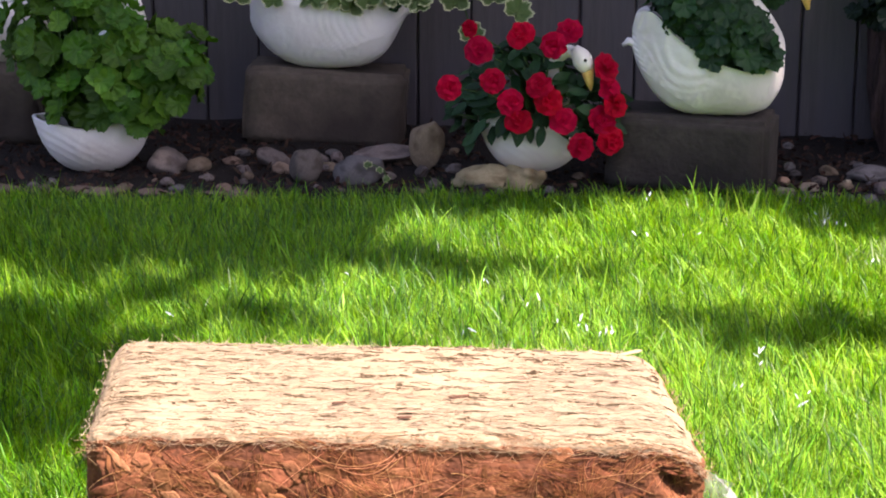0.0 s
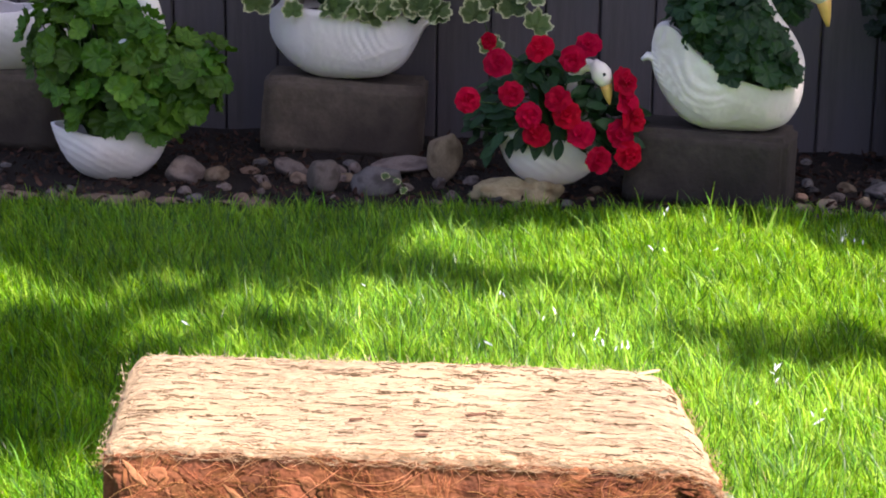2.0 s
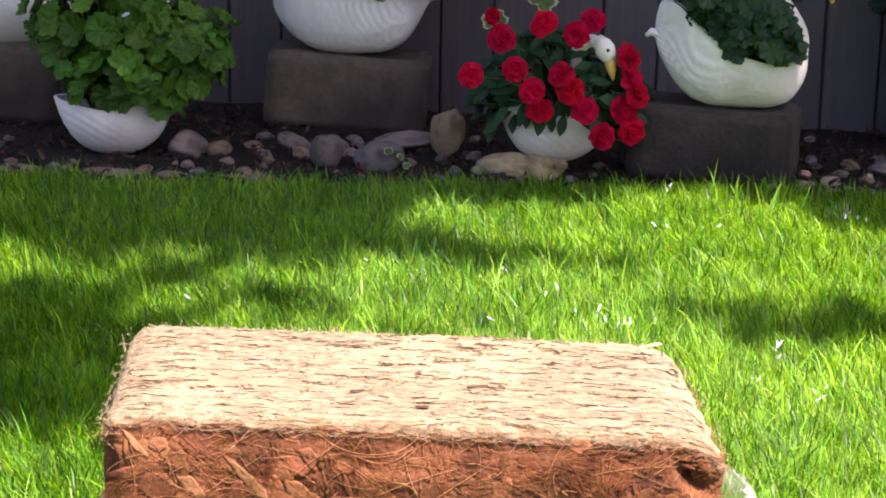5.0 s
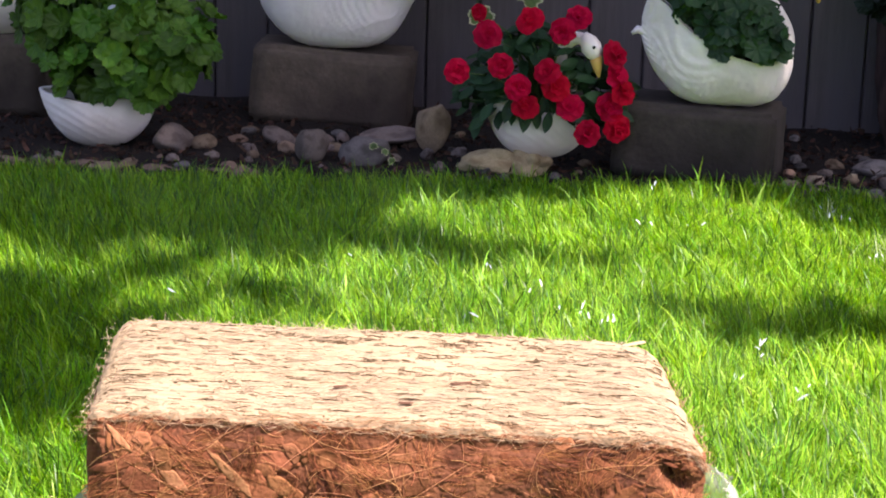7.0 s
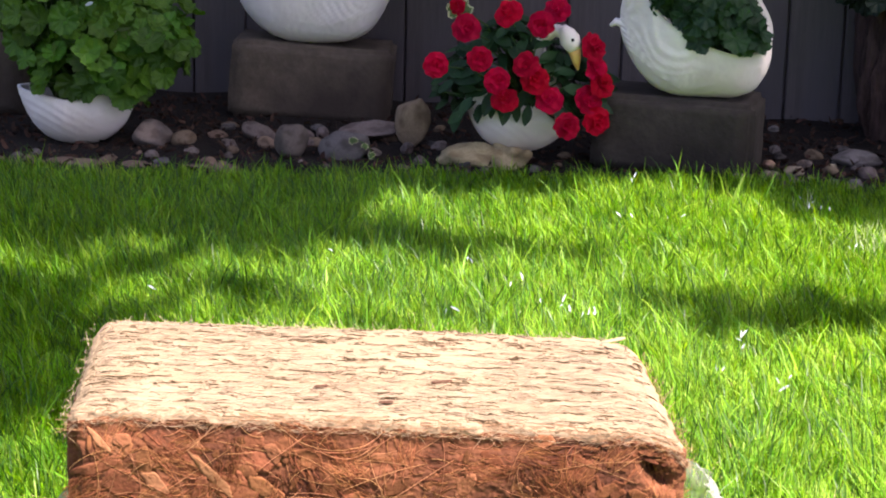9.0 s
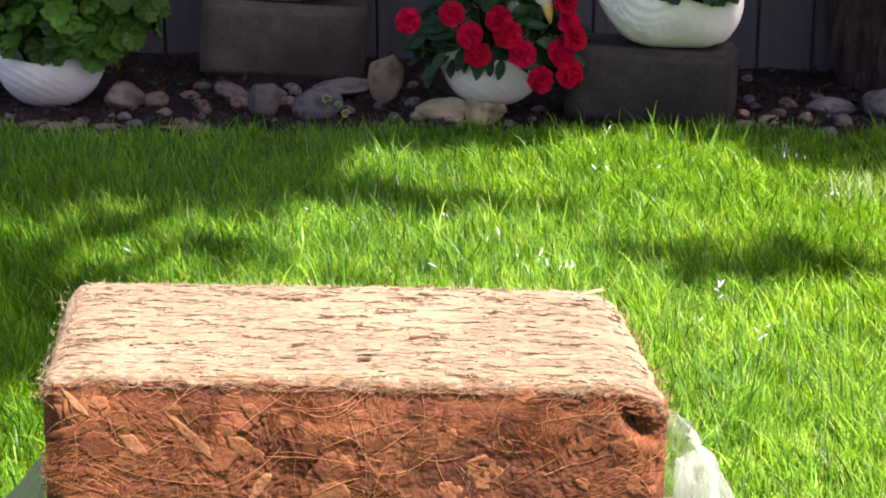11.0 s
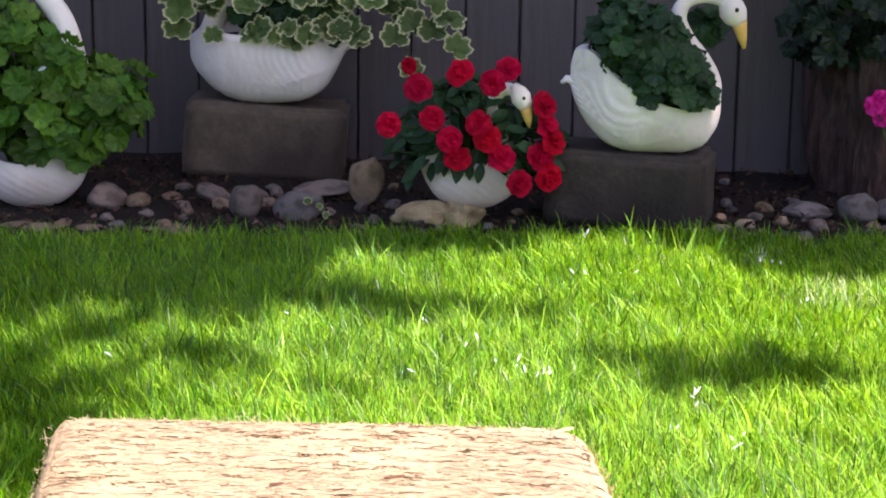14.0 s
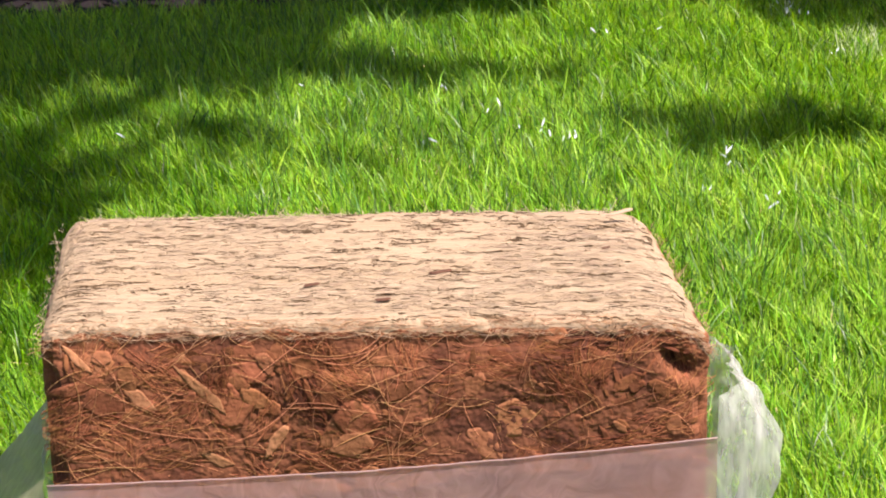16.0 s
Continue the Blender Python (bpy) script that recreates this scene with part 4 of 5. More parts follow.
def red_impatiens():
    r = random.Random(31)
    base = Vector((0.03, 3.53, 0.11))
    plant = thing("impatiens", base, "red-flowered impatiens with dark leaves spilling over", "plant", "plants in the planters")
    stems = Geo()
    c = Vector((-0.012, -0.015, 0.10))
    for k in range(620):
        d = Vector((r.gauss(0, 1), r.gauss(0, 1), r.gauss(0, 1))).normalized()
        if d.z < -0.6:
            continue
        q = r.uniform(0.45, 1.02) ** 0.6
        p = c + Vector((d.x * 0.192, d.y * 0.085, d.z * 0.122)) * q + Vector((0, 0, -0.35 * max(0, abs(d.x) - 0.5) * 0.2))
        if abs(p.x - 0.07) < 0.045 and 0.14 < p.z < 0.24 and p.y < -0.03:
            continue
        if p.z < 0.0 and -0.11 < p.x < 0.05 and p.y < 0:
            continue
        nrm = Vector((d.x * 0.6, d.y * 0.6 - 0.3, d.z * 0.4 + 0.55)) + Vector((r.uniform(-0.3, 0.3), r.uniform(-0.3, 0.3), 0))
        spin = math.atan2(d.z, d.x) + r.uniform(-1, 1) - 1.57
        part("leaf", r.choice(IMPATIENS_LEAF), plant, m=facing(p, nrm, spin, r.uniform(0.04, 0.062)))
        if k % 6 == 0:
            stems.tube([(c.x * 0.4, 0, 0), (p.x * 0.5, p.y * 0.5, p.z * 0.75), p], [0.004, 0.003, 0.002], 5)
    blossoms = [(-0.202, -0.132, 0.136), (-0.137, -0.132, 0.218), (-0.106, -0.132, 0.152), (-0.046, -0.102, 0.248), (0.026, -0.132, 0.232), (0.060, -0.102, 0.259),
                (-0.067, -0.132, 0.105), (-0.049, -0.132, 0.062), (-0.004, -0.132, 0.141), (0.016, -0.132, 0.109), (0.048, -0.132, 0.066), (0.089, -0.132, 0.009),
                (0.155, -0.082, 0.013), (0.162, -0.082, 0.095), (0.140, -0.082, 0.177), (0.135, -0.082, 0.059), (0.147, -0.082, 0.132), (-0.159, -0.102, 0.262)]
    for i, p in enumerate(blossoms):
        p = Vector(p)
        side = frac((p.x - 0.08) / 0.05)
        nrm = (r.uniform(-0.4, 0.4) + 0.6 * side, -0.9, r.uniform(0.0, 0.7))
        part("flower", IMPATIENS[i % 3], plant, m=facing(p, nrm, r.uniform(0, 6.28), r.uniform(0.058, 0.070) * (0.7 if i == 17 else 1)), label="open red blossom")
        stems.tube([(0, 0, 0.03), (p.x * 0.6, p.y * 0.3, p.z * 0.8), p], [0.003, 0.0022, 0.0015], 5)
    tagged(part("stalk_tangle", stems.mesh("stalk_tangle", STEM), plant, "thin green stalks"), kind="stuff")


red_impatiens()


def fallen_sprig():
    sprig = thing("leaf_sprig", (-0.335, 3.465, 0.0), "small sprig of cream-edged leaves lying on the stones", "plant")
    g = Geo().tube([(0.03, 0.0, 0.005), (0.01, 0, 0.045), (-0.02, -0.01, 0.062)], [0.002, 0.0018, 0.0014], 6)
    part("stem", g.mesh("stem", STEM), sprig)
    for x, z, size, spin in ((-0.022, 0.058, 0.019, 0.4), (0.004, 0.046, 0.016, -0.6), (0.020, 0.026, 0.017, 0.9)):
        part("leaf", CREAM_GERANIUM[1], sprig, m=facing((x, -0.014, z), (0.1, -0.8, 0.5), spin, size))


fallen_sprig()


# ---- bark planter with ivy and magenta flower at the end of the bed ----
def bark_planter():
    g = Geo()
    nu, nv = 150, 40
    v = []
    for j in range(nv + 1):
        z = 0.395 * j / nv
        for i in range(nu):
            a = 2 * math.pi * i / nu
            r = 0.235 * (1 + 0.05 * math.sin(3 * a + 1)) + 0.02 * (z - 0.18)
            groove = abs(noise.noise((math.cos(a) * 11, math.sin(a) * 11, z * 3.5)))
            r += 0.060 * groove - 0.020 + 0.014 * noise.noise((math.cos(a) * 22, math.sin(a) * 22, z * 14))
            v.append((r * math.cos(a), r * math.sin(a), z))
    q = [(j * nu + i, j * nu + (i + 1) % nu, (j + 1) * nu + (i + 1) % nu, (j + 1) * nu + i) for j in range(nv) for i in range(nu)]
    g.add(v, q + [tuple(reversed(range(nu)))])
    ring = [(x * 0.86, y * 0.86, z) for x, y, z in v[-nu:]] + [(x * 0.84, y * 0.84, z - 0.10) for x, y, z in v[-nu:]]
    o = len(g.v)
    g.add(ring, [(i, (i + 1) % nu, nu + (i + 1) % nu, nu + i) for i in range(nu)])
    g.f += [(nv * nu + i, nv * nu + (i + 1) % nu, o + (i + 1) % nu, o + i) for i in range(nu)]
    g.m += [0] * nu
    ob = new("bark_planter", g.mesh("bark_planter", BARK))
    ob.location = (1.08, 4.0, -0.012)
    tagged(ob, "hollow log planter with rough brown bark by the fence", "planter")
    top = [(0.20 * math.cos(k * math.pi / 16), 0.20 * math.sin(k * math.pi / 16), 0.31) for k in range(32)]
    part("potting_soil", Geo().add(top + [(0, 0, 0.325)], [(k, (k + 1) % 32, 32) for k in range(32)]).mesh("log_soil", SOIL), ob, "dark potting soil")


bark_planter()
# the near-black leaf colour carries the shade this plant stands in
bushy_plant("leafy_plant", (1.08, 3.98, 0.34), "leafy plant hanging over the bark planter, deep shade in its leaf colour", "plant",
            [((-0.08, -0.06, 0.12), (0.24, 0.20, 0.13)), ((0.14, -0.06, 0.16), (0.22, 0.2, 0.15)), ((-0.20, -0.10, 0.03), (0.10, 0.10, 0.07)), ((0.02, -0.16, 0.07), (0.20, 0.09, 0.08))], 430, SHADED_LEAF, 0.04, 0.06, 41)


def flower_on_stem(name, foot, head, mesh, count, spread, size, label, category, seed, tilt=(0, -0.8, 0.4)):
    r = random.Random(seed)
    plant = thing(name, foot, label, category)
    h = Vector(head) - Vector(foot)
    g = Geo().tube([(0, 0, 0), h * 0.5 + Vector((0.01, 0.01, 0)), h], [0.003, 0.0025, 0.002], 6)
    part("stem", g.mesh("stem", STEM), plant)
    for k in range(count):
        p = h + Vector((r.uniform(-1, 1) * spread[0], r.uniform(-1, 1) * 0.01, r.uniform(-1, 1) * spread[1]))
        part("flower", mesh, plant, m=facing(p, (tilt[0] + r.uniform(-0.4, 0.4), tilt[1], tilt[2] + r.uniform(-0.3, 0.3)), r.uniform(0, 6), size * r.uniform(0.8, 1.1)))


MAGENTA_FLOWER = flower_mesh("magenta_flower", MAGENTA, 6, 9)
flower_on_stem("magenta_flower", (1.02, 3.70, 0.0), (0.955, 3.72, 0.245), MAGENTA_FLOWER, 3, (0.02, 0.025), 0.055, "magenta blossoms on a stem before the bark planter", "flower", 2)
flower_on_stem("red_geranium_flower", (1.0, 4.06, 0.36), (0.690, 4.05, 0.492), flower_mesh("geranium_blossom", RED, 6, 12), 11, (0.045, 0.025), 0.032, "cluster of bright red blossoms on a tall stem", "flower", 3)
tag = Geo()
tag.add([(x, y, z) for y in (-0.004, 0.0) for x, z in ((-0.008, -0.018), (0.008, -0.018), (0.009, 0.014), (0.004, 0.018), (-0.004, 0.018), (-0.009, 0.014))],
        [(0, 1, 2, 3, 4, 5), (11, 10, 9, 8, 7, 6)] + [(i, i + 6, (i + 1) % 6 + 6, (i + 1) % 6) for i in range(6)])
tag_ob = new("red_tag", tag.mesh("red_tag", RED, False))
tag_ob.matrix_basis = FENCE_M @ pose(-1.245, -0.0215, 0.428)
tagged(tag_ob, "small faded red tag fixed to the fence", "tag")


# ---- stones in the bed ----
def stone_mesh(name, seed, material, rough=0.12, lump=2.2):
    g = Geo().ball((0, 0, 0), 1.0, 30, 20)
    r = random.Random(seed)
    cuts = [(Vector((r.gauss(0, 1), r.gauss(0, 1), r.gauss(0, 1))).normalized(), r.uniform(0.70, 0.92)) for _ in range(9)]
    out = []
    for p in g.v:
        q = Vector(p) * (1 + rough * 1.6 * noise.noise((p[0] * lump * 0.5 + seed, p[1] * lump * 0.5, p[2] * lump * 0.5)))
        for n, d in cuts:
            over = q.dot(n) - d
            if over > 0:
                q -= n * over * 0.8
        q *= 1 + rough * 0.5 * noise.noise((p[0] * lump * 2 + seed, p[1] * lump * 2, p[2] * lump * 2)) + rough * 0.2 * noise.noise((p[0] * lump * 6 + seed, p[1] * lump * 6, p[2] * lump * 6))
        out.append(tuple(q * 1.06))
    g.v = out
    return g.mesh(name, material)


ROCKS = [[stone_mesh("stone", 10 * k + s, m) for s in range(4)] for k, m in enumerate((ROCK_GREY, ROCK_PINK, ROCK_TAN, ROCK_CREAM))]


def stone(kind, var, at, size, turn, label, name="stone"):
    ob = new(name, ROCKS[kind][var])
    ob.matrix_basis = pose(*at, *turn) @ Matrix.Diagonal((*size, 1))
    return tagged(ob, label, "stone", "stones in the bed")


stone(1, 0, (-0.505, 3.52, 0.035), (0.040, 0.04, 0.042), (0, 25, 20), "rounded pinkish grey boulder at the lawn's edge")
stone(0, 1, (-0.385, 3.50, 0.030), (0.056, 0.05, 0.038), (0, -8, 0), "blue-grey veined boulder at the lawn's edge")
stone(1, 2, (-0.345, 3.70, 0.030), (0.080, 0.05, 0.020), (0, -8, 10), "flat brownish slab lying behind the boulders")
stone(1, 3, (-0.835, 3.56, 0.030), (0.046, 0.04, 0.034), (0, 12, 0), "smooth pinkish stone beside the white planter")
stone(2, 0, (-0.765, 3.58, 0.020), (0.030, 0.025, 0.020), (0, -15, 30), "small orange-brown stone in the dark soil")
stone(2, 1, (-0.238, 3.62, 0.073), (0.041, 0.028, 0.058), (0, 16, 0), "tan oval stone set upright against another")
stone(1, 1, (-0.245, 3.58, 0.014), (0.016, 0.016, 0.016), (0, 0, 0), "small pale pebble under the upright stone")
stone(1, 2, (-0.60, 3.66, 0.02), (0.05, 0.035, 0.022), (0, 18, 0), "mauve stone half sunk in the soil")
stone(0, 3, (0.905, 3.60, 0.03), (0.045, 0.04, 0.036), (0, 0, 20), "grey boulder before the bark planter")
stone(0, 0, (0.79, 3.62, 0.018), (0.055, 0.04, 0.020), (0, 0, 0), "flat bluish stone among pebbles")
stone(0, 0, (0.985, 3.62, 0.022), (0.05, 0.04, 0.026), (0, 0, 40), "dull grey stone before the bark planter")
for x, y, w, h, k in ((0.572, 3.44, 0.024, 0.018, 0), (0.632, 3.50, 0.024, 0.017, 1), (0.625, 3.40, 0.022, 0.013, 2), (0.50, 3.40, 0.022, 0.016, 3), (0.728, 3.58, 0.012, 0.010, 1), (0.66, 3.44, 0.015, 0.011, 0)):
    stone(3, k, (x, y, h * 0.5), (w, w * 0.8, h), (0, 8 * k - 10, 40 * k), "pale cream pebble at the lawn's edge", "pebble")
for x, y, w, h, k in ((-0.70, 3.66, 0.026, 0.018, 1), (-0.655, 3.57, 0.022, 0.016, 2), (-0.57, 3.60, 0.030, 0.016, 3), (-0.50, 3.70, 0.028, 0.018, 0), (-0.435, 3.62, 0.026, 0.014, 1), (-0.46, 3.74, 0.022, 0.016, 2),
                      (-0.30, 3.70, 0.026, 0.016, 3), (-0.32, 3.56, 0.020, 0.012, 0), (-0.69, 3.78, 0.024, 0.015, 1), (0.80, 3.50, 0.028, 0.018, 2), (0.70, 3.68, 0.024, 0.014, 3)):
    stone(1 + k % 2, k, (x, y, h * 0.5), (w, w * 0.8, h), (6 * k, 14 - 9 * k, 50 * k), ("brown stone half sunk in the dark soil", "pinkish grey stone half sunk in the dark soil")[1 - k % 2], "stone")


def lumpy_stone(at, size, lumps, seed, label):
    """A knobbly stone grown together from rounded lumps."""
    r = random.Random(seed)
    knobs = []
    for k in range(lumps):
        d = Vector((r.gauss(0, 1), r.gauss(0, 1), r.gauss(0, 0.7))).normalized()
        knobs.append((d * r.uniform(0.45, 0.75), r.uniform(0.22, 0.40)))
    g = Geo().ball((0, 0, 0), 1.0, 60, 36)
    out = []
    for p in g.v:
        d, reach = Vector(p), 0.55
        for c, rad in knobs:
            along = c.dot(d)
            gap = rad * rad - (c - d * along).length_squared
            if gap > 0 and along > 0:
                reach = max(reach, along + math.sqrt(gap))
        out.append(tuple(d * reach * (1 + 0.05 * noise.noise((p[0] * 7, p[1] * 7, p[2] * 7 + seed)) + 0.03 * noise.noise((p[0] * 18, p[1] * 18, p[2] * 18)))))
    g.v = out
    ob = new("lumpy_stone", g.mesh("lumpy_stone", ROCK_YELLOW))
    ob.matrix_basis = pose(*at) @ Matrix.Diagonal((*size, 1))
    tagged(ob, label, "stone", "stones in the bed")


lumpy_stone((-0.075, 3.485, 0.016), (0.105, 0.060, 0.046), 26, 91, "lumpy pitted yellow stone under the small planter")
lumpy_stone((0.000, 3.480, 0.022), (0.062, 0.052, 0.052), 14, 95, "pale yellow knobbly stone at the lawn's edge")


def scatter_stones():
    r = random.Random(77)
    words = ("small grey pebble in the dark soil", "small pinkish pebble in the dark soil", "small brown pebble in the dark soil")
    for k in range(120):
        x = r.uniform(-1.5, 1.15)
        y = r.uniform(3.34, 3.62) if r.random() < 0.65 else r.uniform(3.6, 4.05)
        s = r.uniform(0.005, 0.016) * (1.2 if x > 0.56 else 1)
        if x > 0.15 and x < 0.57 and y > 3.44:
            continue
        if -1.17 < x < -0.87 and y > 3.45:
            continue
        if abs(x + 0.51) < 0.22 and y > 3.86:
            continue
        kind = r.choice((0, 1, 1, 2))
        stone(kind, r.randrange(4), (x, y, ground_height(x, y) + s * 0.35), (s * r.uniform(1, 1.5), s, s * r.uniform(0.6, 0.9)), (r.uniform(-15, 15), r.uniform(-15, 15), r.uniform(0, 180)), words[kind], "pebble")
    for k in range(12):
        x = -1.45 + 0.075 * k + r.uniform(-0.02, 0.02)
        stone(2, k % 4, (x, 3.37 + r.uniform(-0.015, 0.015), 0.0), (r.uniform(0.035, 0.05), 0.03, 0.014), (0, r.uniform(-4, 4), r.uniform(-15, 15)),
              "flat mossy brown edging stone along the lawn", "edging_stone")


scatter_stones()


def litter():
    """Bark crumbs and dead leaf bits over the soil."""
    r = np.random.default_rng(61)
    n = 4200
    x, y = r.uniform(-1.6, 1.3, n), r.uniform(3.3, 4.15, n)
    z = np.array([ground_height(a, b) for a, b in zip(x, y)]) + r.uniform(0.0, 0.008, n)
    d = r.normal(0, 1, (n, 3)) * np.array([1, 1, 0.45])
    d /= np.linalg.norm(d, axis=1, keepdims=True)
    e = np.cross(d, r.normal(0, 1, (n, 3)))
    e /= np.linalg.norm(e, axis=1, keepdims=True)
    me = strips("bed_litter", np.stack([x, y, z], 1), np.cross(d, e), d, e, r.uniform(0.008, 0.030, n), r.uniform(0.004, 0.012, n), r.uniform(0, 0.6, n), LITTER)
    tagged(new("bed_litter", me), "brown bark crumbs and dead leaves on dark soil", "litter", kind="stuff")


litter()


# ---- pale slivers for the glints on the lawn's blades ----
def petals():
    r = random.Random(9)
    me = long_leaf("petal", PETAL_GLINT, 1)
    spots = [(0.16, 2.27, 7), (0.11, 2.33, 3), (0.41, 2.18, 4), (0.345, 2.01, 4), (0.44, 1.91, 3), (0.625, 3.10, 4), (0.645, 3.04, 3), (0.67, 2.78, 3), (0.25, 2.92, 2),
             (0.34, 2.93, 2), (-0.09, 2.25, 2), (0.04, 2.42, 2), (-0.05, 2.58, 2), (-0.59, 2.32, 1), (-0.33, 2.60, 1), (0.27, 3.24, 2)]
    for x, y, n in spots:
        for _ in range(n):
            p = (x + r.gauss(0, 0.014), y + r.gauss(0, 0.02), r.uniform(0.028, 0.048))
            ob = new("petal", me)
            ob.matrix_basis = facing(p, (r.uniform(-0.6, 0.6), -0.7, 0.6), r.uniform(-0.8, 0.8), r.uniform(0.009, 0.020)) @ Matrix.Diagonal((0.45, 1, 1, 1))
            tagged(ob, "pale sliver in the grass, a blade's glint put into its colour", "petal", "petals on the lawn")


petals()


# ---- the coir block in its opened plastic bag ----
BX, BW, BD, BH, TOP = 0.0045, 0.309, 0.150, 0.304, 0.683


def skew(p):
    """The block is pressed a little out of square."""
    return Vector((p[0] - 0.125 * p[1], p[1], p[2]))


def coir_block():
    block = thing("coir_block", (0, 0, TOP - BH), "compressed red-brown coconut coir block, fibrous and dry", "coir block")
    r = np.random.default_rng(17)
    rr = random.Random(4)
    hw, hd, hh, rad, radx = BW / 2, BD / 2, BH / 2, 0.006, 0.012

    def bulge(x, z):
        """How far the torn front stands out, with a deep hollow by one corner."""
        d = 0.0029 * noise.noise((x * 19, 3.0, z * 22)) + 0.0009 * noise.noise((x * 60, 7.0, z * 66))
        d -= 0.020 * math.exp(-((x - hw + 0.0145) / 0.0058) ** 2 - ((z - hh + 0.0200 - 0.5 * (hw - 0.0145 - x)) / 0.0048) ** 2)
        d -= 0.0022 * math.exp(-((x + 0.02) / 0.035) ** 2 - ((z - hh + 0.020) / 0.006) ** 2)
        d += 0.18 * min(hh - z, 0.024) + 0.01 * min(hh - z, 0.06)
        d = min(d, 0.0066 - 0.0014 * frac((hh - z - 0.042) / 0.008))
        return d * frac((hh - z - 0.004) / 0.012) * frac((hw - abs(x)) / 0.010)

    def sag(x, y):
        """How far the upper face falls away at its worn edges and the broken corner."""
        d = 0.0075 * frac((x - hw + 0.036) / 0.036) ** 2 + 0.0022 * frac((-hd + 0.016 - y) / 0.016) ** 2 + 0.0045 * frac((-hw + 0.020 - x) / 0.020) ** 2
        for v, half, r0 in ((x, hw, radx), (y, hd, rad)):
            over = max(abs(v) - (half - r0), 0)
            d += 0.5 * over ** 2 / r0
        return d - 0.0007 * noise.noise((x * 40, y * 130, 4.0)) - 0.0004 * noise.noise((x * 120, y * 300, 9.0))

    g = Geo()

    def sheet(nu, nv, fn):
        v = [fn(i / nu, j / nv) for j in range(nv + 1) for i in range(nu + 1)]
        f = [(j * (nu + 1) + i, j * (nu + 1) + i + 1, (j + 1) * (nu + 1) + i + 1, (j + 1) * (nu + 1) + i) for j in range(nv) for i in range(nu)]
        g.add(v, f)

    # upper face: bleached level layers, each dark dash the slot under a lifted lip
    NU, NV = 620, 360
    lip, under = np.zeros((NV + 1, NU + 1)), np.zeros((NV + 1, NU + 1))
    for k in range(3400):
        strong = k < 720
        ln = int(4 + (32 if strong else 16) * r.random() ** 1.4 + (24 if k < 110 else 0))
        i0, j0 = int(r.integers(2, NU - 12)), int(r.integers(3, NV - 5))
        if r.random() > 0.60 + 1.4 * noise.noise((i0 * 0.014, j0 * 0.06, 3.0)):
            continue
        h = r.uniform(0.00030, 0.00070) if strong else r.uniform(0.0001, 0.0003)
        u = r.uniform(0.0007, 0.0014) if strong else r.uniform(0.0004, 0.0009)
        wander = np.cumsum(r.choice((-1, 0, 0, 0, 1), 60))
        for m in range(min(ln, NU - i0 - 2)):
            i, j = i0 + m, int(j0 + wander[m])
            if not 3 < j < NV - 5:
                continue
            e = math.sin(math.pi * (m + 0.5) / ln) ** 0.5 * r.uniform(0.6, 1.1)
            under[j, i] = max(under[j, i], u * e)
            q = min(j + 15, NV)
            lip[j + 1:q, i] += h * e * np.exp(-np.arange(q - j - 1) / 2.0)
            lip[j - 2:j + 1, i] -= 0.55 * h * e
    lip = np.clip(lip, -0.0007, 0.0010)

    sheet(NU, NV, lambda a, t: (-hw + BW * a, -hd + BD * t, hh))
    ntop = len(g.v)
    sheet(400, 200, lambda a, t: (-hw + BW * a, -hd, hh - 0.13 + 0.13 * t))
    sheet(60, 30, lambda a, t: (-hw + BW * a, -hd, -hh + (BH - 0.13) * t))
    sheet(60, 80, lambda a, t: (-hw + BW * (1 - a), hd, -hh + BH * t))
    sheet(90, 150, lambda a, t: (hw, -hd + BD * a, -hh + BH * t))
    sheet(50, 90, lambda a, t: (-hw, hd - BD * a, -hh + BH * t))
    sheet(20, 10, lambda a, t: (-hw + BW * a, hd - BD * t, -hh))
    out = []
    for idx, p in enumerate(g.v):
        core = Vector((max(-hw + radx, min(hw - radx, p[0])), max(-hd + rad, min(hd - rad, p[1])), max(-hh + rad, min(hh - rad, p[2]))))
        d = Vector(p) - core
        d.x *= rad / radx
        n = d.normalized() if d.length > 1e-6 else Vector((0, 0, 1))
        q = core + Vector((n.x * radx, n.y * rad, n.z * rad))
        k = 0.0020 * noise.noise((q.x * 9, q.y * 9, q.z * 9 + 2))
        if n.z < 0.95:
            chip = noise.noise((q.x * 230, q.y * 230, q.z * 230)) * 0.0006 + noise.noise((q.x * 480, q.y * 480, q.z * 480)) * 0.00035
            layer = noise.noise((q.x * 60, q.y * 80, q.z * 420)) * 0.0008
            k += chip * (1 - n.z) + layer * (1 - n.z) * frac(1.2 - abs(hh - q.z) / 0.018)
        if max(abs(n.x), abs(n.y), abs(n.z)) < 0.985:
            k += 0.0016 * noise.noise((q.x * 75, q.y * 75, q.z * 75)) + 0.0011 * noise.noise((q.x * 210, q.y * 210, q.z * 210))
        if n.y < -0.9:
            k += bulge(q.x, q.z)
        q = q + n * k
        q.z -= 0.0075 * frac((q.x - hw + 0.036) / 0.036) ** 2 * frac((q.z - hh + 0.03) / 0.03)
        q.z -= 0.0045 * frac((-hw + 0.020 - q.x) / 0.020) ** 2 * frac((q.z - hh + 0.03) / 0.03)
        if idx < ntop:
            j, i = divmod(idx, NU + 1)
            q.z += lip[j, i] - 0.2 * under[j, i] + 0.0006 * noise.noise((q.x * 45, q.y * 150, 4.0)) + 0.00026 * noise.noise((q.x * 220, q.y * 700, 6.0)) + 0.00018 * noise.noise((q.x * 900, q.y * 1300, 6.0))
            q.y += under[j, i]
        out.append(skew(q + Vector((BX, hd, hh))))
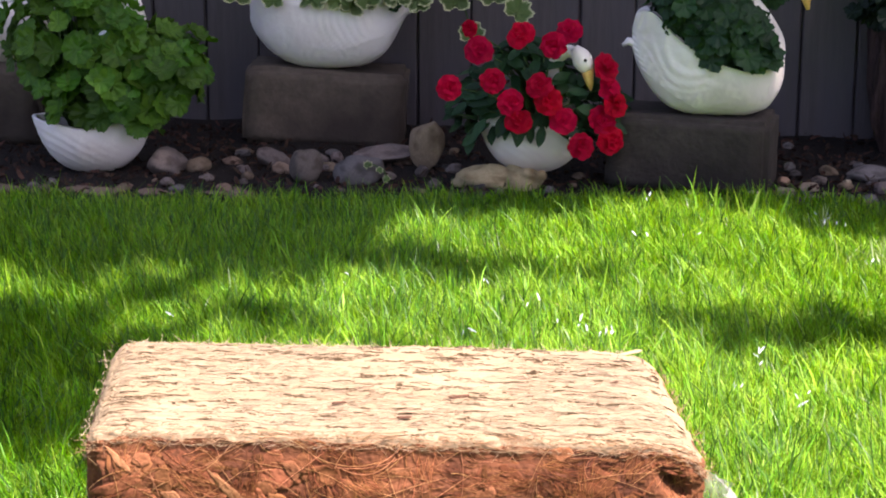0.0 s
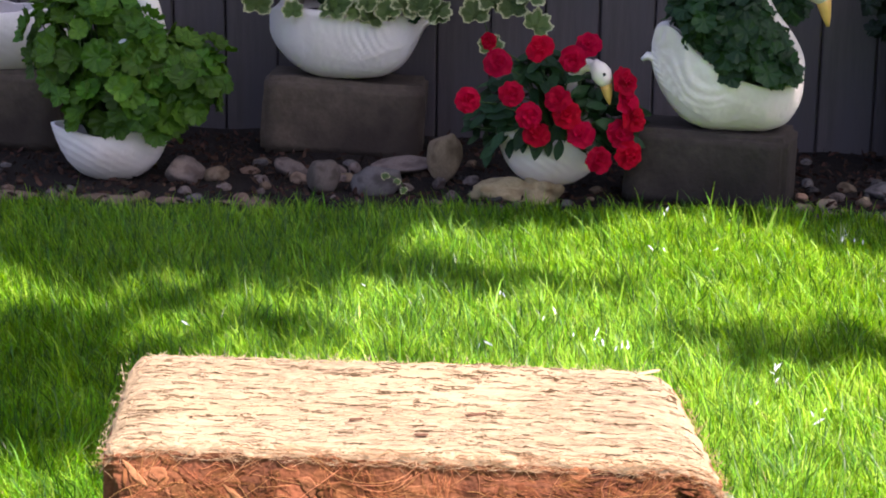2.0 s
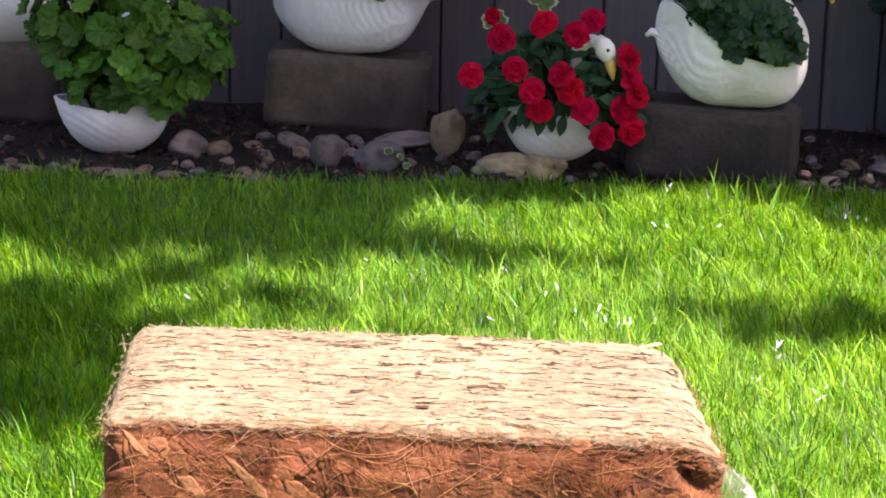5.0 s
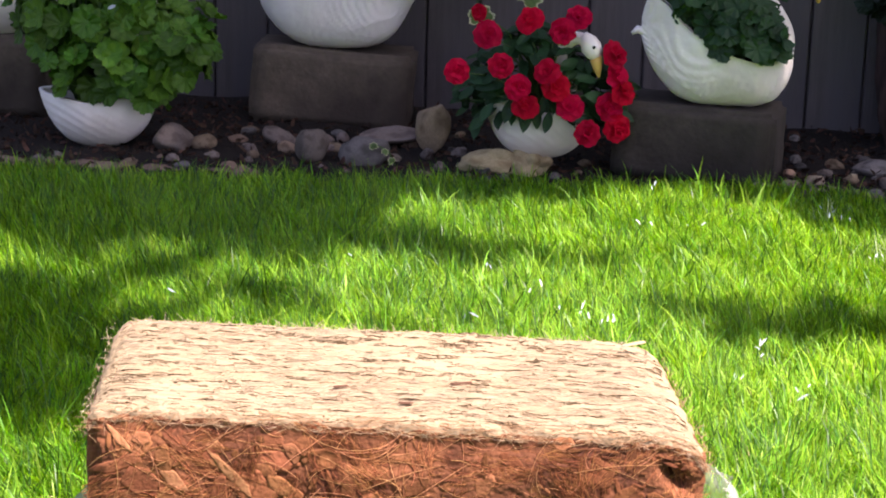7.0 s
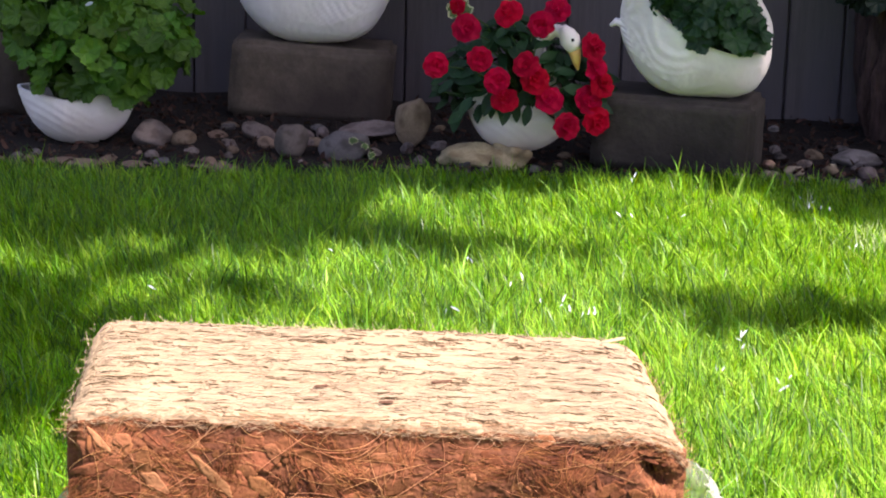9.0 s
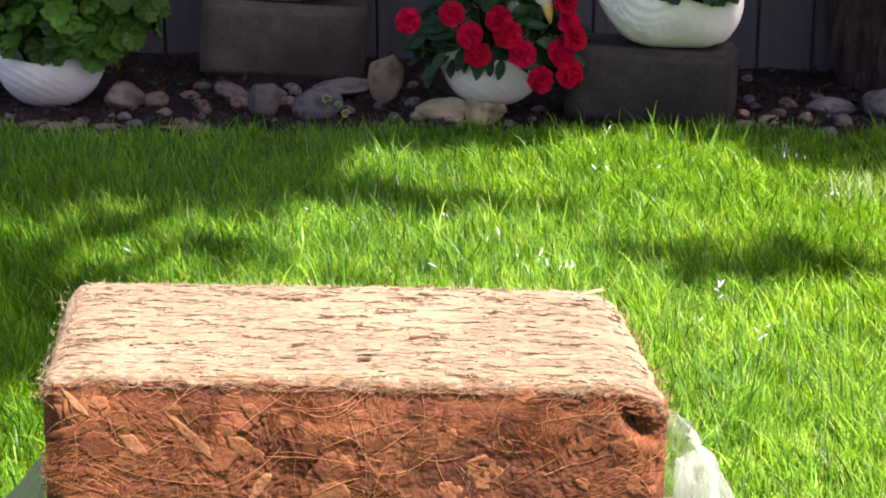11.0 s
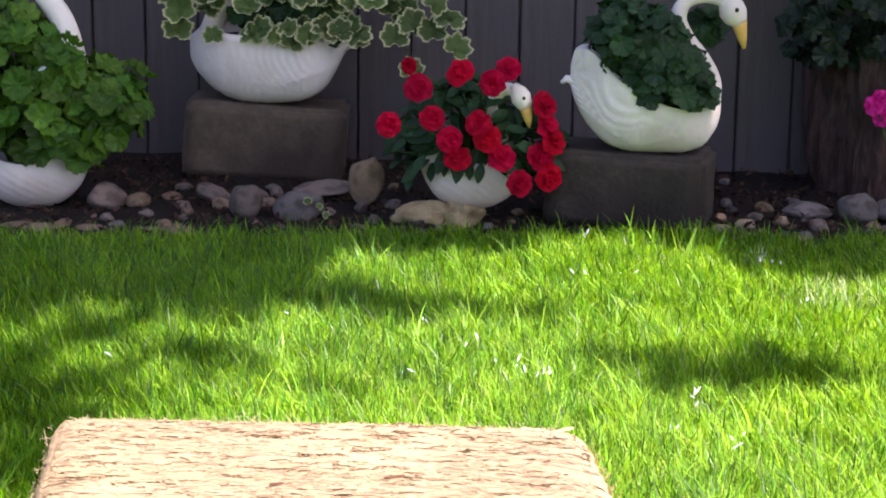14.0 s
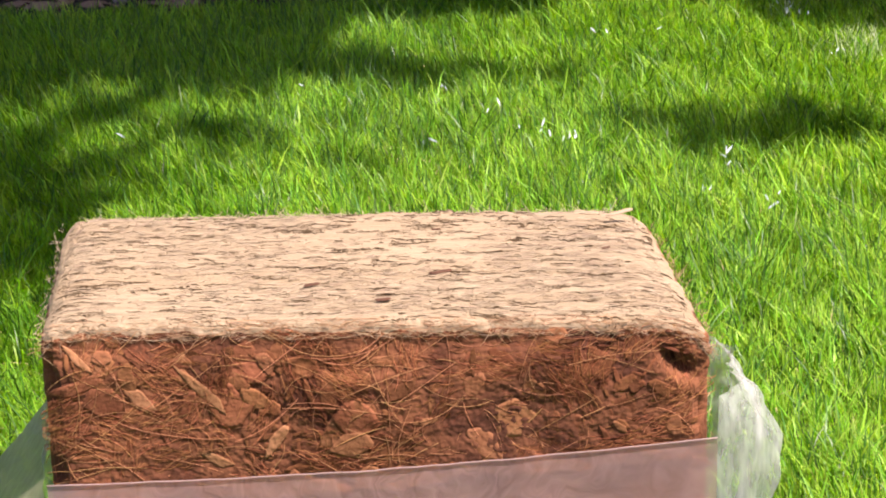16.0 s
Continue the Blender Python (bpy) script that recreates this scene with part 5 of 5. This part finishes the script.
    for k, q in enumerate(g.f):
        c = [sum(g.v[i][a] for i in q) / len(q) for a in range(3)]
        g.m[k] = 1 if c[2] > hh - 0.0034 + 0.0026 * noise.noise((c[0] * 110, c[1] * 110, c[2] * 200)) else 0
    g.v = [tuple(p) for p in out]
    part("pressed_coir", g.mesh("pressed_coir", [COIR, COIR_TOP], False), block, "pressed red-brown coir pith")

    def place(pts):
        pts[:, :, 0] += BX
        pts[:, :, 1] += hd
        pts[:, :, 2] += hh
        pts[:, :, 0] -= 0.125 * pts[:, :, 1]
        return pts

    def polylines(c, d, side, ln, curl, k=5):
        t = np.linspace(-0.5, 0.5, k)
        pts = c[:, None] + d[:, None] * (t[None] * ln[:, None])[:, :, None]
        return pts + side[:, None] * ((t[None] ** 2 - 0.1) * (curl * ln)[:, None])[:, :, None]

    # upper face: level bleached strips pressed over one another, dark slits left between them
    def top_layer(n, lmin, lmax, low, high, lift, stray):
        x, y = r.uniform(-hw - 0.001, hw, n), r.uniform(-hd - 0.001, hd, n)
        z = np.array([low + (high - low) * frac(0.5 + 0.9 * noise.noise((u * 26, w * 230, 2.0)) + rr.uniform(-0.35, 0.35)) for u, w in zip(x, y)])
        a = r.normal(0, 0.10, n) + np.array([0.35 * noise.noise((u * 14, w * 30, 8.0)) for u, w in zip(x, y)])
        a = np.where(r.random(n) < stray, r.uniform(-1.3, 1.3, n), a)
        d = np.stack([np.cos(a), np.sin(a), r.normal(0, 0.022, n)], 1)
        side = np.stack([-np.sin(a), np.cos(a), np.zeros(n)], 1)
        ln = lmin + (lmax - lmin) * r.random(n) ** 1.7
        pts = polylines(np.stack([x, y, z], 1), d, side, ln, r.normal(0, 0.16, n))
        raised = r.random(n) ** 7 * lift
        pts[:, :, 2] += np.linspace(0, 1, 5)[None] ** 2 * raised[:, None]
        pts[:, :, 0] = np.clip(pts[:, :, 0], -hw - 0.0008, hw + 0.0004)
        pts[:, :, 1] = np.clip(pts[:, :, 1], -hd - 0.0012, hd + 0.0004)
        for i in range(n):
            for m in range(5):
                pts[i, m, 2] += hh - sag(pts[i, m, 0], pts[i, m, 1])
        return place(pts)

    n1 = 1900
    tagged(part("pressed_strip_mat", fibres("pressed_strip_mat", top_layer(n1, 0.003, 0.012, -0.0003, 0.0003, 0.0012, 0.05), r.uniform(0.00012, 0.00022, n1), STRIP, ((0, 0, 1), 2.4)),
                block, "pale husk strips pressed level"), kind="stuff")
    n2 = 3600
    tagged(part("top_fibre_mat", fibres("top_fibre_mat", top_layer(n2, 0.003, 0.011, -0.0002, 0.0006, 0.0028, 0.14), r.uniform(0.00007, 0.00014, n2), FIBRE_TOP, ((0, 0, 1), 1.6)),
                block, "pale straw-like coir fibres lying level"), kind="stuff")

    # front: hairy tufts that share a direction, single curling threads over them
    def on_front(pts, lim=0.002):
        pts[:, :, 2] = np.minimum(pts[:, :, 2], hh - 0.0015)
        pts[:, :, 0] = np.clip(pts[:, :, 0], -hw - lim, hw + lim)
        for i in range(len(pts)):
            for m in range(pts.shape[1]):
                pts[i, m, 1] -= max(-0.004, bulge(pts[i, m, 0], pts[i, m, 2]))
        return place(pts)

    cs, ds, ss, lns, curls = [], [], [], [], []
    for k in range(105):
        cx, cz, a0 = r.uniform(-hw, hw), hh - 0.006 - r.uniform(0, 0.108), r.normal(0.1, 0.75)
        m = int(r.uniform(18, 70))
        bend = r.normal(0, 0.5)
        u, w = r.normal(0, 0.007, m), r.normal(0, 0.0042, m)
        a = a0 + r.normal(0, 0.22, m) + 18 * w
        cs.append(np.stack([cx + u * math.cos(a0) - w * math.sin(a0), -hd - r.uniform(0.0, 0.0006, m), cz + u * math.sin(a0) + w * math.cos(a0)], 1))
        ds.append(np.stack([np.cos(a), r.normal(0, 0.03, m), np.sin(a)], 1))
        ss.append(np.stack([-np.sin(a), np.zeros(m), np.cos(a)], 1))
        lns.append(r.uniform(0.005, 0.015, m))
        curls.append(bend + r.normal(0, 0.25, m))
    c = np.concatenate(cs)
    keep = (c[:, 2] < hh - 0.004) & (np.abs(c[:, 0]) < hw)
    pts = on_front(polylines(c[keep], np.concatenate(ds)[keep], np.concatenate(ss)[keep], np.concatenate(lns)[keep], np.concatenate(curls)[keep]))
    tagged(part("face_fibre_mat", fibres("face_fibre_mat", pts, r.uniform(0.00010, 0.00020, len(pts)), FIBRE), block, "tangled brown coir fibres"), kind="stuff")
    n4 = 290
    a = r.normal(0.1, 0.9, n4)
    pts = polylines(np.stack([r.uniform(-hw + 0.004, hw - 0.004, n4), -hd - r.uniform(0.0002, 0.0008, n4), hh - 0.005 - r.uniform(0, 0.108, n4)], 1),
                    np.stack([np.cos(a), r.normal(0, 0.02, n4), np.sin(a)], 1), np.stack([-np.sin(a), np.zeros(n4), np.cos(a)], 1),
                    0.010 + 0.050 * r.random(n4) ** 2.4, r.normal(0, 0.45, n4), 9)
    tagged(part("thread_mat", fibres("thread_mat", on_front(pts), r.uniform(0.00011, 0.00022, n4), THREAD), block, "long curling pale threads"), kind="stuff")

    # loose bristles and frayed strands along the upper edges
    n3 = 2200
    e = r.uniform(0, 1, n3)
    which = r.choice(4, n3, p=(0.62, 0.20, 0.06, 0.12))
    base = np.zeros((n3, 3))
    dirs = np.zeros((n3, 3))
    for i in range(n3):
        if which[i] == 0:
            y = -hd + 0.008 - 0.0082 * r.random()
            base[i] = (-hw + BW * e[i], y, 0)
            base[i][2] = hh - sag(base[i][0], max(y, -hd)) - max(0, -hd - y) * 2 + 0.0004
            dirs[i] = (r.normal(0, 1.3), -0.16, r.normal(-0.06, 0.12))
        elif which[i] == 1:
            base[i] = (-hw + 0.012 + (BW - 0.030) * e[i], hd - 0.002 * r.random(), hh - 0.0016)
            dirs[i] = (r.normal(0, 1.2), 0.2, abs(r.normal(0.0, 0.22)))
        elif which[i] == 2:
            base[i] = (-hw, -hd + BD * e[i], hh - 0.003 - 0.08 * r.random() ** 2)
            dirs[i] = (-0.35, r.normal(0, 0.9), r.normal(0.0, 0.5))
        else:
            base[i] = (hw, -hd + BD * e[i], hh - 0.007 - 0.09 * r.random() ** 2)
            dirs[i] = (0.4, r.normal(0, 0.8), r.normal(0, 0.6))
    dirs /= np.linalg.norm(dirs, axis=1, keepdims=True)
    t = np.linspace(-0.3, 0.7, 5)
    ln = 0.003 + 0.010 * r.random(n3) ** 2
    pts = base[:, None] + dirs[:, None] * (t[None] * ln[:, None])[:, :, None]
    pts[:, :, 2] -= (np.maximum(t, 0)[None] ** 2) * (ln * r.uniform(-0.3, 0.5, n3))[:, None]
    size = r.uniform(0.00010, 0.00018, n3)
    pts = place(pts)
    for rows, material, text in ((which % 3 == 0, FRINGE, "loose tan bristles along the front and end"), (which % 3 != 0, FIBRE_TOP, "pale loose bristles along the far edges")):
        tagged(part("edge_fibre_mat", fibres("edge_fibre_mat", pts[rows], size[rows], material), block, text), kind="stuff")

    # frayed strands where the upper layers break off at the front
    n5 = 460
    a = r.normal(0.0, 0.5, n5)
    x, drop = r.uniform(-hw + 0.004, hw - 0.003, n5), 0.0065 * r.random(n5) ** 1.4
    base = np.stack([x, -hd + 0.0010 - 0.0024 * np.minimum(1, drop / 0.004), [hh - sag(u, -hd + 0.006) - w + 0.0012 for u, w in zip(x, drop)]], 1)
    pts = polylines(base, np.stack([np.cos(a), r.normal(-0.06, 0.08, n5), np.sin(a)], 1), np.stack([-np.sin(a), np.zeros(n5), np.cos(a)], 1), 0.004 + 0.011 * r.random(n5) ** 2, r.normal(0, 0.4, n5))
    tagged(part("frayed_strand_mat", fibres("frayed_strand_mat", place(pts), r.uniform(0.00008, 0.00017, n5), FRINGE), block, "frayed tan strands at the broken edge"), kind="stuff")

    # soft flakes of husk pressed almost flush into the face
    def chip_shape(s, long, n=14, dome=0.006):
        ring = []
        for i in range(n):
            a = 2 * math.pi * i / n
            q = (math.cos(a) ** 4 + math.sin(a) ** 4) ** -0.22 * (0.92 + 0.34 * noise.noise((math.cos(a) * 1.5, math.sin(a) * 1.5, s * 3.7)) + rr.uniform(-0.08, 0.08))
            ring.append((0.5 * q * math.cos(a) * math.sqrt(long), 0.5 * q * math.sin(a) / math.sqrt(long)))
        bend = rr.uniform(-0.06, 0.04)
        v = [(x, y, -0.06) for x, y in ring] + [(x * 0.96, y * 0.96, dome * 0.35 + bend * x * x) for x, y in ring]
        v += [(x * 0.62, y * 0.62, dome + 0.4 * bend * x * x + rr.uniform(-0.006, 0.006)) for x, y in ring] + [(0.05, 0, dome)]
        f = [(k * n + i, k * n + (i + 1) % n, (k + 1) * n + (i + 1) % n, (k + 1) * n + i) for k in range(2) for i in range(n)] + [(2 * n + i, 2 * n + (i + 1) % n, 3 * n) for i in range(n)]
        return v, f

    def on_face(x, z, lift, wob):
        e = 0.003
        d = bulge(x, z)
        nx, nz = (bulge(x + e, z) - d) / e, (bulge(x, z + e) - d) / e
        nx, nz = max(-0.4, min(0.4, nx)), max(-0.4, min(0.4, nz))
        nrm = Vector((-nx + rr.uniform(-wob, wob), -1, -nz + rr.uniform(-wob, wob) + 0.05))
        return skew(Vector((x + BX, -d - lift, z + hh))), nrm

    chips = []
    for s in range(12):
        v, f = chip_shape(s, rr.uniform(1.0, 2.0) if s < 8 else rr.uniform(3.5, 6.0))
        chips.append(Geo().add(v, f).mesh("husk_chip", CHIP, True))
    hole = (hw - 0.0145, hh - 0.0200)

    def plate(x, z, length, width, turn, lift, material, label=""):
        """A thin flake of husk draped over the face."""
        n = 18
        sides = [(2 * math.pi * (j + rr.uniform(-0.3, 0.3)) / 5, rr.uniform(0.62, 1.0)) for j in range(5)]
        ca, sa = math.cos(turn), math.sin(turn)
        outline = []
        for i in range(n):
            a = 2 * math.pi * i / n
            rad = min(min(d / max(math.cos(a - b), 0.25) for b, d in sides), 1.35) * rr.uniform(0.94, 1.05)
            outline.append((0.5 * length * rad * math.cos(a), 0.5 * width * rad * math.sin(a)))
        curl = rr.uniform(0.0, 0.0004)
        v = []
        for ring, up in ((1.0, -0.0012), (0.985, lift), (0.80, lift + 0.00010), (0.45, lift + 0.00012)):
            for u, w in outline:
                px, pz = x + ring * (u * ca - w * sa), z + ring * (u * sa + w * ca)
                px, pz = max(-hw + 0.002, min(hw - 0.002, px)), min(hh - 0.003, pz)
                v.append(tuple(skew(Vector((px + BX, -bulge(px, pz) - up - curl * (2 * ring * u / length) ** 2, pz + hh)))))
        v.append(tuple(skew(Vector((x + BX, -bulge(x, z) - lift - 0.00012, z + hh)))))
        f = [(k * n + i, k * n + (i + 1) % n, (k + 1) * n + (i + 1) % n, (k + 1) * n + i) for k in range(3) for i in range(n)] + [(3 * n + i, 3 * n + (i + 1) % n, 4 * n) for i in range(n)]
        part("husk_chip", Geo().add(v, f).mesh("husk_chip", material, True), block, label)

    for k in range(270):
        size = 0.008 + 0.018 * rr.random() ** 1.4
        x, z = rr.uniform(-hw + 0.008, hw - 0.008), hh - 0.007 - 0.4 * size - rr.uniform(0, 0.104)
        if math.hypot(x - hole[0], (z - hole[1]) * 1.4) < 0.008 + 0.5 * size:
            continue
        slim = rr.choice((0.85, 0.7, 0.6, 0.45, 0.28, 0.2))
        plate(x, z, size * (1.0 if slim > 0.4 else 1.25), size * slim, rr.uniform(0, 3.14), rr.uniform(-0.0004, 0.0003) + (k % 8 == 0) * 0.0002, PALE_CHIP if k % 8 == 0 else CHIP)
    for x, z, length, width, turn in ((-0.109, -0.0345, 0.018, 0.009, -0.75), (-0.078, -0.032, 0.031, 0.006, -0.78), (-0.047, -0.055, 0.024, 0.006, 0.95), (-0.137, -0.014, 0.018, 0.0045, -0.8),
                                      (0.137, -0.050, 0.012, 0.007, 1.5), (0.083, -0.006, 0.012, 0.006, 0.2), (0.045, -0.030, 0.016, 0.010, 0.9), (-0.012, -0.058, 0.020, 0.013, 0.3), (-0.075, -0.066, 0.018, 0.006, -0.5)):
        plate(x, hh + z, length, width, turn, 0.0004, TAN_CHIP if x < -0.04 else PALE_CHIP, "pale tan husk chip")
    # crumbs and shreds of husk between the chips, too many to tell apart
    crumbs = Geo()
    for k in range(420):
        v, f = chip_shape(k % 23, rr.choice((1.2, 1.5, 2.0, 4.0, 8.0)), 7)
        x, z = rr.uniform(-hw + 0.007, hw - 0.007), hh - 0.0048 - rr.uniform(0, 0.106)
        if math.hypot(x - hole[0], (z - hole[1]) * 1.4) < 0.011:
            continue
        p, nrm = on_face(x, z, rr.uniform(-0.0003, 0.0002), 0.08)
        m = facing(p, nrm, rr.uniform(0, 6.28) if z < hh - 0.013 else rr.gauss(0, 0.25), 0.0018 + 0.0045 * rr.random() ** 1.6)
        crumbs.add([tuple(m @ Vector(w)) for w in v], f)
    tagged(part("husk_shred_mat", crumbs.mesh("husk_shred_mat", SHRED, True), block, "shredded husk between the chips"), kind="stuff")
    # broken layers of husk that curl over the torn corner
    for k in range(24):
        x = hw - 0.004 - 0.062 * rr.random() ** 1.5
        z = hh - sag(x, -hd) - rr.uniform(0.001, 0.009)
        m = facing(skew(Vector((x + BX, -rr.uniform(0.0, 0.002), z + hh))), (rr.uniform(-0.1, 0.3), -1, 0.7), rr.gauss(-0.12, 0.2), rr.uniform(0.0028, 0.0048))
        part("husk_chip", rr.choice(chips[8:]), block, m=m)
    # flakes that have lifted off the top, the pale one near the far corner
    flake = []
    for s in range(3):
        v, f = chip_shape(s + 40, rr.uniform(3.0, 4.5))
        flake.append(Geo().add(v, f).mesh("husk_chip", FLAKE, True))
    for x, y, s, c, rz in ((0.008, 0.027, 0.0078, 2, -0.05), (-0.027, 0.047, 0.0080, 1, 0.1), (0.034, 0.061, 0.0105, 0, 0.05), (0.03, 0.12, 0.0050, 1, 0.0), (0.115, 0.09, 0.005, 2, 0.2)):
        part("husk_chip", flake[c], block, m=facing((x, y, BH + 0.0013), (0.05, -0.16, 1), rz, s * 0.56), label="lifted brown flake")
    loose = chips[8].copy()
    loose.materials[0] = STRIP
    part("husk_chip", loose, block, m=facing((0.124, 0.132, BH + 0.0046), (0.10, -0.50, 1), 0.25, 0.0066), label="loose pale husk flake")


coir_block()


def plastic_bag():
    """Thin clear film pulled down round the block, flaring out at both ends."""
    hw, hd = BW / 2 + 0.0016, BD / 2 + 0.004
    bag = thing("plastic_bag", (0, 0, 0.383), "clear plastic bag pulled down around the coir block", "plastic bag")
    per = [(-hw, -hd - 0.0045), (hw, -hd - 0.0045), (hw, hd), (-hw, hd)]
    names = (("front_film", 90), ("side_flap", 90), ("back_film", 60), ("side_flap", 90))
    nv = 60

    def rim_at(k, w):
        if k == 0:
            return 0.607 + 0.021 * w - 0.004 * math.sin(math.pi * w)
        if k == 1:
            return 0.647 - 0.030 * w
        if k == 3:
            return 0.598 + 0.018 * frac((1 - w) / 0.12) ** 0.8 - 0.022 * (1 - w)
        return 0.622 - 0.026 * w

    for k, (nm, nu) in enumerate(names):
        (x0, y0), (x1, y1) = per[k], per[(k + 1) % 4]
        nx, ny = ((0, -1), (1, 0), (0, 1), (-1, 0))[k]
        v = []
        for j in range(nv + 1):
            t = j / nv
            for i in range(nu + 1):
                w = i / nu
                x, y = x0 + (x1 - x0) * w, y0 + (y1 - y0) * w
                z = 0.383 + (rim_at(k, w) - 0.383) * t
                edge = math.sin(math.pi * w)
                near = w if k == 1 else 1 - w
                flare = frac(near / 0.08) ** 0.6 * frac((1 - near) / 0.3) ** 0.6 if k in (1, 3) else 0.0
                if k == 1:
                    out = 0.031 * flare * frac((z - 0.49) / 0.11) ** 1.2 * (1 - 0.97 * frac((z - 0.596) / 0.051) ** 3.5)
                else:
                    out = 0.042 * flare * frac((z - 0.43) / 0.13) ** 1.6 * (1 - 0.93 * frac((z - 0.560) / 0.046))
                wr = 0.0035 * noise.noise((x * 40, y * 40, z * 26)) + 0.0016 * noise.noise((x * 120, y * 120, z * 90))
                wr += (0.0055 if k == 1 else 0.0030) * abs(noise.noise((y * 55 + 0.6 * z * 55, k * 3.0, z * 48))) * flare
                wr *= edge * 0.22 if k == 0 else 0.4 + 1.4 * flare if k == 1 else 0.4 + 0.3 * flare
                jag = (0.003 * noise.noise((w * 22, k * 7.0, 0)) + 0.0022 * noise.noise((w * 60, k * 7.0, 4))) * t ** 10 * edge * (0.25 if k == 0 else 0.4 if k == 3 else 0.6)
                v.append(tuple(skew((x + BX + nx * (out + wr * edge ** 0.3), y + BD / 2 + ny * wr, z + jag)) - Vector((0, 0, 0.383))))
        f = [(j * (nu + 1) + i, j * (nu + 1) + i + 1, (j + 1) * (nu + 1) + i + 1, (j + 1) * (nu + 1) + i) for j in range(nv) for i in range(nu)]
        film = part(nm, Geo().add(v, f).mesh(nm, (FLAP if k == 1 else FLAP_SHADED) if nm == "side_flap" else FILM), bag)
        if k == 0:
            hem = Geo()
            hem.tube([tuple(Vector(p) + Vector((0, -0.0006, 0))) for p in v[-(nu + 1)::2]], [0.00042] * len(v[-(nu + 1)::2]), 6)
            part("rim", hem.mesh("rim", FILM), film, "bright folded cut edge")


plastic_bag()


def plinth():
    bm = bmesh.new()
    bmesh.ops.create_cube(bm, size=1)
    for v in bm.verts:
        v.co = Vector((v.co.x * 0.36, v.co.y * 0.20 + 0.075, (v.co.z + 0.5) * (TOP - BH - 0.004) - 0.002))
    bmesh.ops.bevel(bm, geom=bm.edges[:], offset=0.006, segments=2, affect="EDGES")
    me = bpy.data.meshes.new("plinth")
    bm.to_mesh(me)
    bm.free()
    me.materials.append(WOOD)
    tagged(new("plinth", me), "plain wooden plinth under the coir block", "plinth", kind="structure")


plinth()


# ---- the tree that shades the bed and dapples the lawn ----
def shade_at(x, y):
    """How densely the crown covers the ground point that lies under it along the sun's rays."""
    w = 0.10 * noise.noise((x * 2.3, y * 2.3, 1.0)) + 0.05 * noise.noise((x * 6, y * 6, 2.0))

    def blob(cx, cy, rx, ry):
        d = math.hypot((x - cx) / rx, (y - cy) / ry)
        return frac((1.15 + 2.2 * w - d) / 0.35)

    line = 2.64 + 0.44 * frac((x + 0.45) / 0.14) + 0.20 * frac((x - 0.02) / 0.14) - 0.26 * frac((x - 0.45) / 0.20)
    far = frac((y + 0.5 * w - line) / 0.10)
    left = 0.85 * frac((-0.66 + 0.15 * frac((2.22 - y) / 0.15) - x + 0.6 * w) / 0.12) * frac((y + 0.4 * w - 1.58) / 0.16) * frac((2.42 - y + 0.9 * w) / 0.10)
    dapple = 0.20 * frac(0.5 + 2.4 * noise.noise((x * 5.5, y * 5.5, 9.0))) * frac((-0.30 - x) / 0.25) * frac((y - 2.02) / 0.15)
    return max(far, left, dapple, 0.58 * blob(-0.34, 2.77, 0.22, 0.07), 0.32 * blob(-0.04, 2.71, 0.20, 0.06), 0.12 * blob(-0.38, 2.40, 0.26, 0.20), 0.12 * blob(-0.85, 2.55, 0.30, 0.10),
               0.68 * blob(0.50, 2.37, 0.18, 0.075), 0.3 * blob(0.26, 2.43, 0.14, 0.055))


def shade_tree():
    r = np.random.default_rng(23)
    tree = thing("tree", (4.6, 2.4, 0), "leafy garden tree beside the lawn casting dappled shade", "tree")
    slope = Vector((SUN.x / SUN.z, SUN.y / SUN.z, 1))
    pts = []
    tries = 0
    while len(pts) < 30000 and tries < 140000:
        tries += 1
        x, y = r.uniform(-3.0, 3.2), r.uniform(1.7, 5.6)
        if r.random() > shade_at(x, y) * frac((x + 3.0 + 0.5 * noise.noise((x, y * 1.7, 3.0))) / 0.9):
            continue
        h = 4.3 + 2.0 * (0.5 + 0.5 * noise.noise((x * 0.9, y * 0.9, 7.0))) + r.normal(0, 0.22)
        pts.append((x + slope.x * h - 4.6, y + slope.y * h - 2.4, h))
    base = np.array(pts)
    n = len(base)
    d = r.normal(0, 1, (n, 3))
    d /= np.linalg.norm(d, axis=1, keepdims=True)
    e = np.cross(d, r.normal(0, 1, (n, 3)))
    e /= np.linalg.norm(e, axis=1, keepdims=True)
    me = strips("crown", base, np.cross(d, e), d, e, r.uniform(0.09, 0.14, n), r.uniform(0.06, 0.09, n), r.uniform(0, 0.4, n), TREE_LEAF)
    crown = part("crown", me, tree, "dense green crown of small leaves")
    crown["kind"] = "stuff"
    g = Geo()
    g.tube([(0, 0, -0.05), (0.02, 0.02, 0.6), (-0.05, 0.03, 1.8), (-0.10, 0.1, 3.3)], [0.19, 0.15, 0.13, 0.11], 14)
    part("trunk", g.mesh("trunk", BARK), tree, "rough brown trunk")
    limbs = Geo()
    rr = random.Random(3)
    deep = [p for p in pts if p[1] + 2.4 - slope.y * p[2] > 3.6]
    for k in range(26):
        q = Vector(deep[rr.randrange(len(deep))]) - Vector((0, 0, 0.1))
        a = Vector((-0.10, 0.1, 3.2))
        m1 = a.lerp(q, 0.35) + Vector((0, 0, 0.35))
        m2 = a.lerp(q, 0.7) + Vector((0, 0, 0.25))
        limbs.tube([a, m1, m2, q], [0.05, 0.03, 0.016, 0.006], 7)
    part("limbs", limbs.mesh("limbs", BARK), tree, "spreading limbs")


shade_tree()
